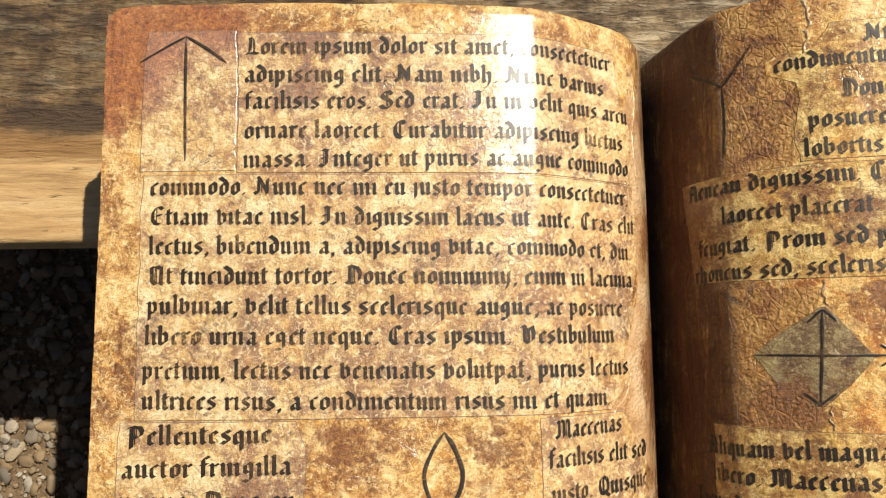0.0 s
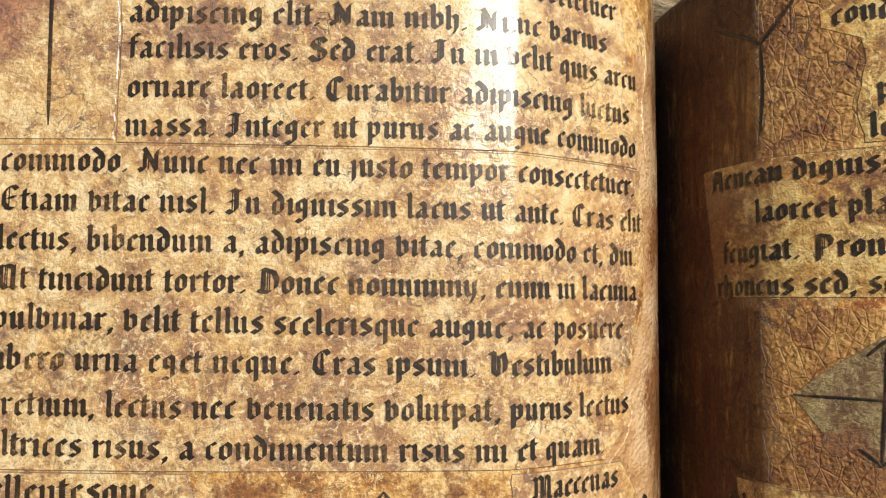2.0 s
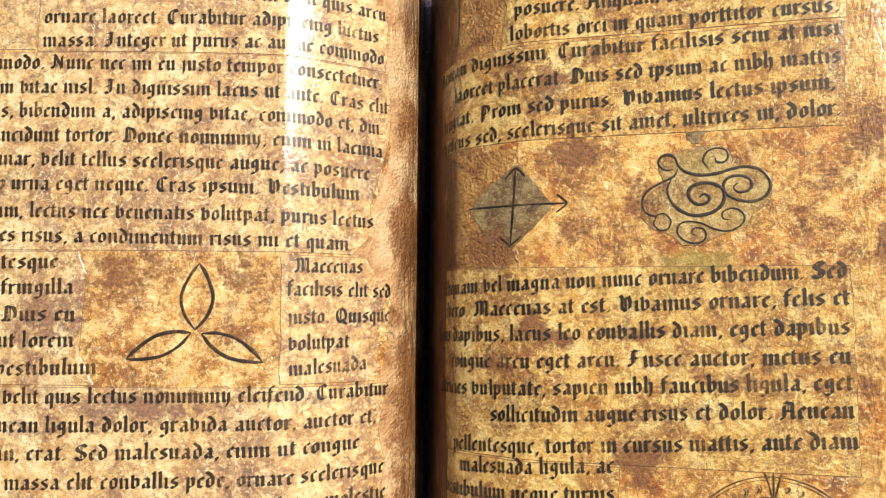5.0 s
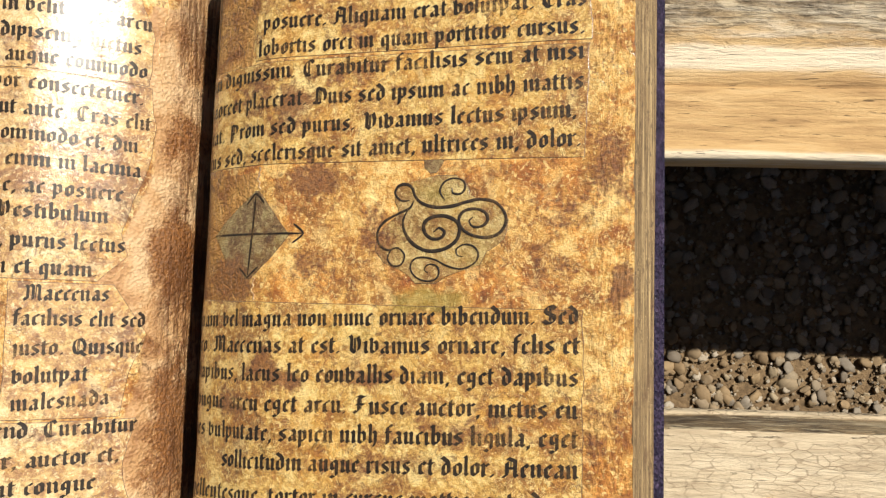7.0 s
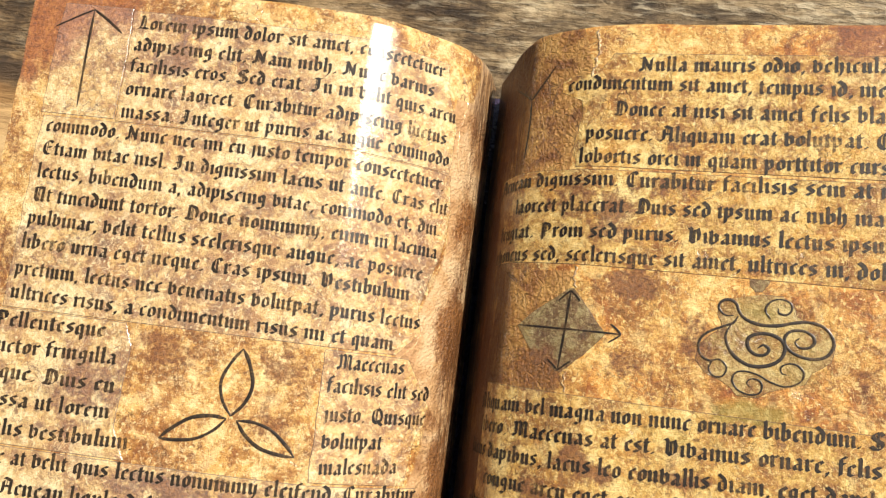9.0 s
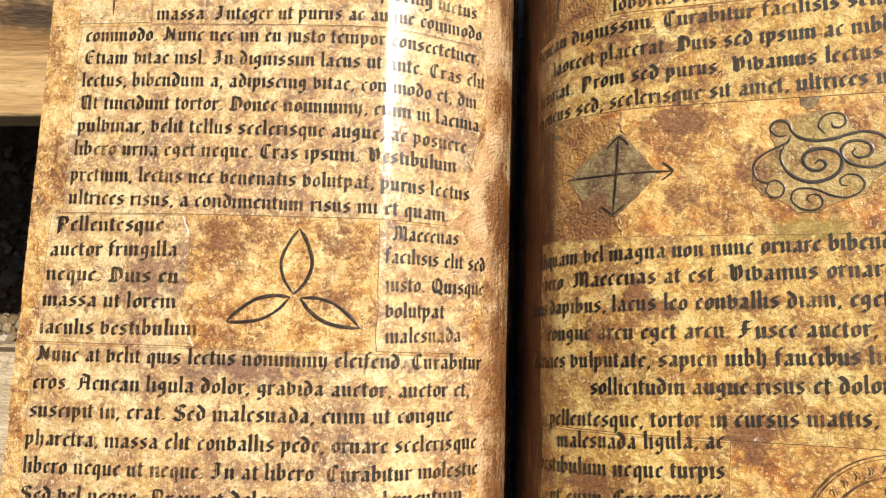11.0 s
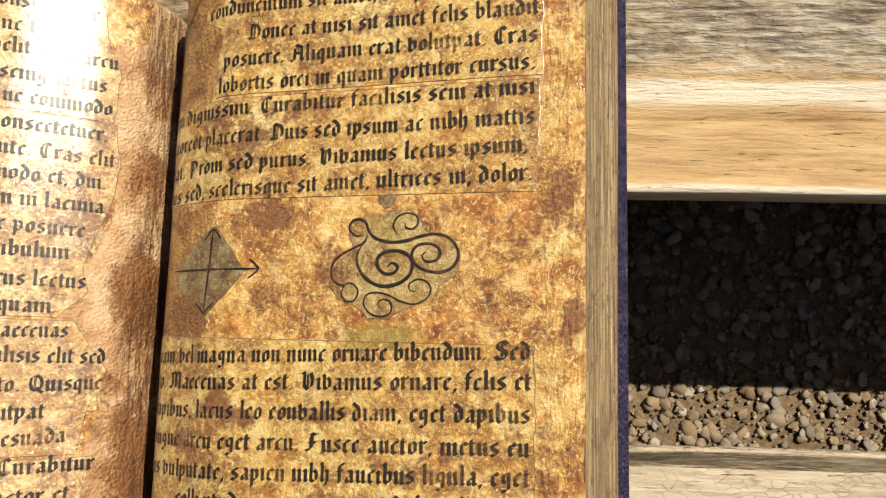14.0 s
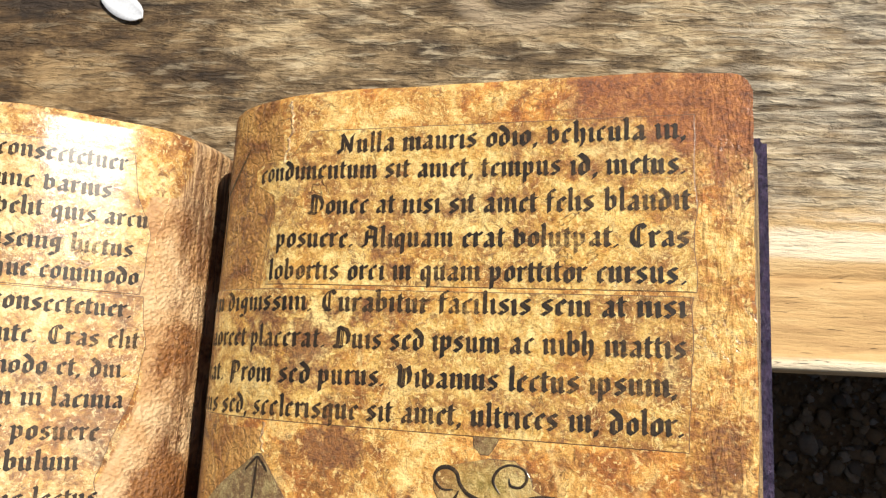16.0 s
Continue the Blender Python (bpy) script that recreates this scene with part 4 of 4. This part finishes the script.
RIGHT_TEXT = [
    ("Nulla mauris odio, vehicula in,", 99.6, 65.3, 168.3, 66.0), ("condimentum sit amet, tempus id, metus.", 81.5, 60.0, 168.3, 59.2),
    ("Donec at nisi sit amet felis blandit", 94.0, 52.2, 169.0, 52.3), ("posuere. Aliquam erat volutpat. Cras", 87.2, 45.2, 168.8, 45.5),
    ("lobortis orci in quam porttitor cursus.", 86.2, 38.4, 168.3, 38.9), ("Aenean dignissim. Curabitur facilisis sem at nisi", 66.7, 31.6, 168.3, 32.7),
    ("laoreet placerat. Duis sed ipsum ac nibh mattis", 70.7, 24.2, 168.2, 25.6), ("feugiat. Proin sed purus. Vivamus lectus ipsum,", 67.6, 16.5, 166.8, 18.9),
    ("rhoncus sed, scelerisque sit amet, ultrices in, dolor.", 67.1, 9.8, 167.9, 12.2), ("Aliquam vel magna non nunc ornare bibendum. Sed", 67.6, -33.0, 167.7, -28.6),
    ("libero. Maecenas at est. Vivamus ornare, felis et", 68.0, -39.5, 168.1, -35.3), ("lacus dapibus, lacus leo convallis diam, eget dapibus", 66.4, -46.6, 167.9, -42.5),
    ("congue arcu eget arcu. Fusce auctor, metus eu", 70.0, -53.6, 167.9, -49.7), ("ultricies vulputate, sapien nibh faucibus ligula, eget", 66.8, -61.6, 168.0, -56.0),
    ("sollicitudin augue risus et dolor. Aenean", 80.6, -67.4, 168.1, -62.7), ("pellentesque, tortor in cursus mattis, ante diam", 70.6, -76.6, 168.6, -70.0),
    ("malesuada ligula, ac", 72.6, -82.1, 112.3, -78.7), ("vestibulum neque turpis", 68.6, -89.4, 112.4, -86.0), ("ut enim. Cras ornare", 71.0, -97.2, 111.4, -92.6),
]
for row in LEFT_TEXT:
    text_line(LEFT, page_l, *row)
for row in RIGHT_TEXT:
    text_line(RIGHT, page_r, *row)


# ---- ink drawings ----
def drawing(name, leaf, parent, strokes, label, h=0.00020, ink=INK):
    """Pen strokes: lists of (x, y) millimetres with a width; drawn as raised ribbons of ink on the leaf."""
    verts, faces, sy = [], [], []
    for k, (pts, width) in enumerate(strokes):
        p = np.array([(leaf.s(x / 1000), y / 1000) for x, y in pts])
        d = np.gradient(p, axis=0)
        d /= np.maximum(np.hypot(d[:, 0], d[:, 1]), 1e-9)[:, None]
        o, n = len(verts), len(p)
        for i, ((s, y), (a, b)) in enumerate(zip(p, d)):
            ends = min(1, 0.35 + 0.65 * min(i, n - 1 - i) / max(1, 0.12 * n))
            w = width / 2000 * ends * (1 + 0.25 * noise.noise((s * 300, y * 300, k)))
            for q, up in ((-1, 0), (0, 0.00010), (1, 0)):
                verts.append(leaf.at(s - b * w * q, y + a * w * q, h + up + k * 0.00001))
                sy.append((s, y))
        for i in range(n - 1):
            for q in (0, 1):
                a = o + 3 * i + q
                faces.append((a, a + 1, a + 4, a + 3))
    return flat_uv(smooth(part(name, (verts, [], faces), ink, parent, label)), sy)


def line(*pts):
    return spline(pts, 10)


drawing("arrow_rune", LEFT, page_l, [(line((-60.6, 68.6), (-60.5, 55), (-60.1, 38.5)), 0.75), (line((-60.6, 68.8), (-66, 65.8), (-71.5, 62.6)), 0.55), (line((-60.6, 68.8), (-55.5, 65.6), (-50.8, 62.1)), 0.8)], "upright arrow rune drawn in dark ink")
petals = []
for base, tip, fat in (((-0.6, -42.9), (0.0, -24.5), 0.235), ((-1.6, -43.7), (-19.0, -51.0), 0.15), ((1.2, -43.9), (18.1, -51.7), 0.15)):
    a, b = Vector(base), Vector(tip)
    side = Vector((-(b - a).y, (b - a).x)) * fat
    for q in (-1, 1):
        petals.append((line(a, a.lerp(b, 0.22) + side * 0.72 * q, a.lerp(b, 0.5) + side * q, a.lerp(b, 0.8) + side * 0.55 * q, b), 0.85 if q > 0 else 1.0))
drawing("three_leaf_knot", LEFT, page_l, petals, "knot of three pointed leaves drawn in dark ink")
drawing("forked_rune", RIGHT, page_r, [(line((71.8, 59.2), (71.9, 50), (71.5, 41)), 0.8), (line((71.8, 59.2), (69.5, 62.6), (67.2, 66.2)), 0.7), (line((71.8, 59.2), (74.6, 63.6), (77.6, 68.6)), 0.75)], "forked rune pressed and inked near the gutter")
cross = [(line((87.6, 2.3), (87.0, -8), (86.2, -19.4)), 0.62), (line((74.9, -8.2), (88, -8.2), (101.2, -8.1)), 0.5)]
cross += [(line((84.8, -0.6), (86.4, 1.2), (87.6, 2.4)), 0.55), (line((90.2, -0.4), (88.8, 1.3), (87.6, 2.4)), 0.55), (line((98.4, -5.6), (100.1, -6.9), (101.3, -8.1)), 0.5), (line((98.2, -10.6), (100, -9.3), (101.3, -8.1)), 0.5), (line((83.4, -16.8), (85, -18.2), (86.2, -19.5)), 0.55), (line((89.3, -16.6), (87.6, -18.1), (86.2, -19.5)), 0.55)]
drawing("arrow_cross", RIGHT, page_r, cross, "cross of three arrows drawn in dark ink")


def curl(*pts):
    return spline([(68.8 + 0.0859 * a, 12.59 - 0.0847 * b) for a, b in pts], 8)


drawing("spiral_ornament", RIGHT, page_r, [
    (curl((760, 240), (775, 229), (790, 240), (780, 257), (755, 259), (735, 242), (733, 215), (755, 198), (790, 195), (820, 208), (832, 232), (822, 265), (790, 288), (745, 294), (705, 276), (680, 245), (672, 210), (684, 178)), 0.85),
    (curl((690, 150), (665, 150), (648, 130), (655, 110), (675, 103), (695, 113), (705, 138), (725, 158), (765, 170), (810, 167), (850, 155), (890, 148), (930, 158), (955, 190), (955, 220), (935, 246), (900, 255), (860, 246), (835, 226), (830, 200), (845, 180), (875, 175), (900, 185), (908, 205), (895, 222), (870, 225), (858, 210), (868, 197)), 0.75),
    (curl((790, 150), (775, 125), (785, 100), (810, 88), (838, 95), (845, 115), (832, 132), (812, 130), (808, 115)), 0.5),
    (curl((702, 150), (690, 172), (660, 187), (620, 210), (600, 240), (605, 275), (630, 292), (658, 284)), 0.6),
    (curl((632, 315), (640, 292), (662, 287), (680, 308), (670, 334), (648, 337), (633, 322), (631, 305)), 0.42),
    (curl((748, 356), (737, 346), (748, 332), (770, 335), (778, 352), (770, 372), (745, 379), (715, 369), (698, 345), (705, 320), (730, 312), (765, 318), (800, 335), (840, 343), (875, 326), (885, 300), (870, 279), (845, 275), (825, 288), (828, 305), (845, 309)), 0.42),
], "cluster of curling spirals drawn in dark ink")


def flake(leaf, parent, pts, width):
    """A ragged pale line where the surface paper has lifted."""
    p = spline(pts, 14)
    verts, faces, sy = [], [], []
    for i, (x, y) in enumerate(p):
        s, y = leaf.s(x / 1000) + 0.0007 * noise.noise((y * 0.9, x, 1)), y / 1000
        w = width / 2000 * (0.45 + abs(noise.noise((y * 500, 3, 2))) * 1.4)
        for q, up in ((-1, 0.0), (0, 0.0003), (1, 0.0)):
            verts.append(leaf.at(s + q * w, y, 0.00004 + up))
            sy.append((s + q * w, y))
        if i:
            a = 3 * i
            faces += [(a - 3, a - 2, a + 1, a), (a - 2, a - 1, a + 2, a + 1)]
    flat_uv(smooth(part("lifted_paper", (verts, [], faces), PATCH, parent, "pale ragged line of lifted paper")), sy)


flake(RIGHT, page_r, [(88.3, 9.2), (88.0, 6), (88.6, 3.2)], 0.7)
flake(RIGHT, page_r, [(88.4, -19.4), (87.8, -22), (88.5, -25)], 0.7)
flake(RIGHT, page_r, [(88.0, 78), (88.6, 72), (88.2, 68), (87.4, 64)], 0.8)
flake(LEFT, page_l, [(41.5, -22), (46, -17), (47.5, -10)], 0.35)
flake(LEFT, page_l, [(52, 34), (50.5, 48), (52, 60), (49, 70)], 0.3)


def ring(cx, cy, r, width, n=90):
    return ([(cx + r * math.sin(2 * math.pi * i / n), cy + r * math.cos(2 * math.pi * i / n)) for i in range(n + 1)], width)


seal = [ring(149.6, -98.4, 20.9, 0.5), ring(149.6, -98.4, 20.1, 0.3), ring(149.6, -98.4, 16.0, 0.5)]
for i in range(36):
    a = 2 * math.pi * i / 36
    if i % 9:
        seal.append((line(*[(149.6 + r * math.sin(a + o), -98.4 + r * math.cos(a + o)) for r, o in ((17.2, -0.02), (18.2, 0.02), (19.0, 0.0))]), 0.35))
    else:
        for o in (-0.09, 0, 0.09):
            seal.append((line(*[(149.6 + r * math.sin(a + o * (r - 14) / 8), -98.4 + r * math.cos(a + o * (r - 14) / 8)) for r in (15, 19, 22)]), 0.3))
seal.append((line((147.4, -84.0), (147.2, -86.2), (149.0, -87.6), (151.0, -86.6)), 1.2))
for a in (-0.75, 0.62):
    seal.append((line(*[(149.6 + r * math.sin(a + o), -98.4 + r * math.cos(a + o)) for r, o in ((12, 0.08), (14, -0.08), (13, 0.12), (11, 0.02))]), 0.45))
drawing("round_seal", RIGHT, page_r, seal, "round magic seal with two rings drawn in brown ink", ink=BROWN_INK)


# ---- small things on the planks ----
def petal(name, at, length, width, turn, material, label, category):
    bm = bmesh.new()
    m = pose(at[0], at[1], at[2], 0, 0, turn)
    rows = []
    for h in (0.0, 0.0005):
        for i in range(13):
            u = -1 + i / 6
            w = width * (1 - u * u) ** 0.6
            rows.append([bm.verts.new(m @ Vector((u * length, q * w, h + 0.0003 + 0.0005 * q * q + 0.0008 * u * u))) for q in (-1, -0.5, 0, 0.5, 1)])
    for k in (0, 13):
        for i in range(12):
            for j in range(4):
                bm.faces.new((rows[k + i][j], rows[k + i][j + 1], rows[k + i + 1][j + 1], rows[k + i + 1][j]))
    for i in range(12):
        for j in (0, 4):
            bm.faces.new((rows[i][j], rows[i + 1][j], rows[13 + i + 1][j], rows[13 + i][j]))
    bmesh.ops.remove_doubles(bm, verts=bm.verts, dist=0.00002)
    bmesh.ops.recalc_face_normals(bm, faces=bm.faces)
    return tagged(smooth(part(name, bm, material)), label, category)


petal("petal", (0.0102, 0.1322, 0.0), 0.0088, 0.0042, -30, PETAL_WHITE, "white fallen petal on the weathered plank", "petal")
petal("dry_leaf", (0.2412, -0.0862, 0.0), 0.0032, 0.0026, 20, PETAL_YELLOW, "small round yellow dried leaf on the plank", "leaf")
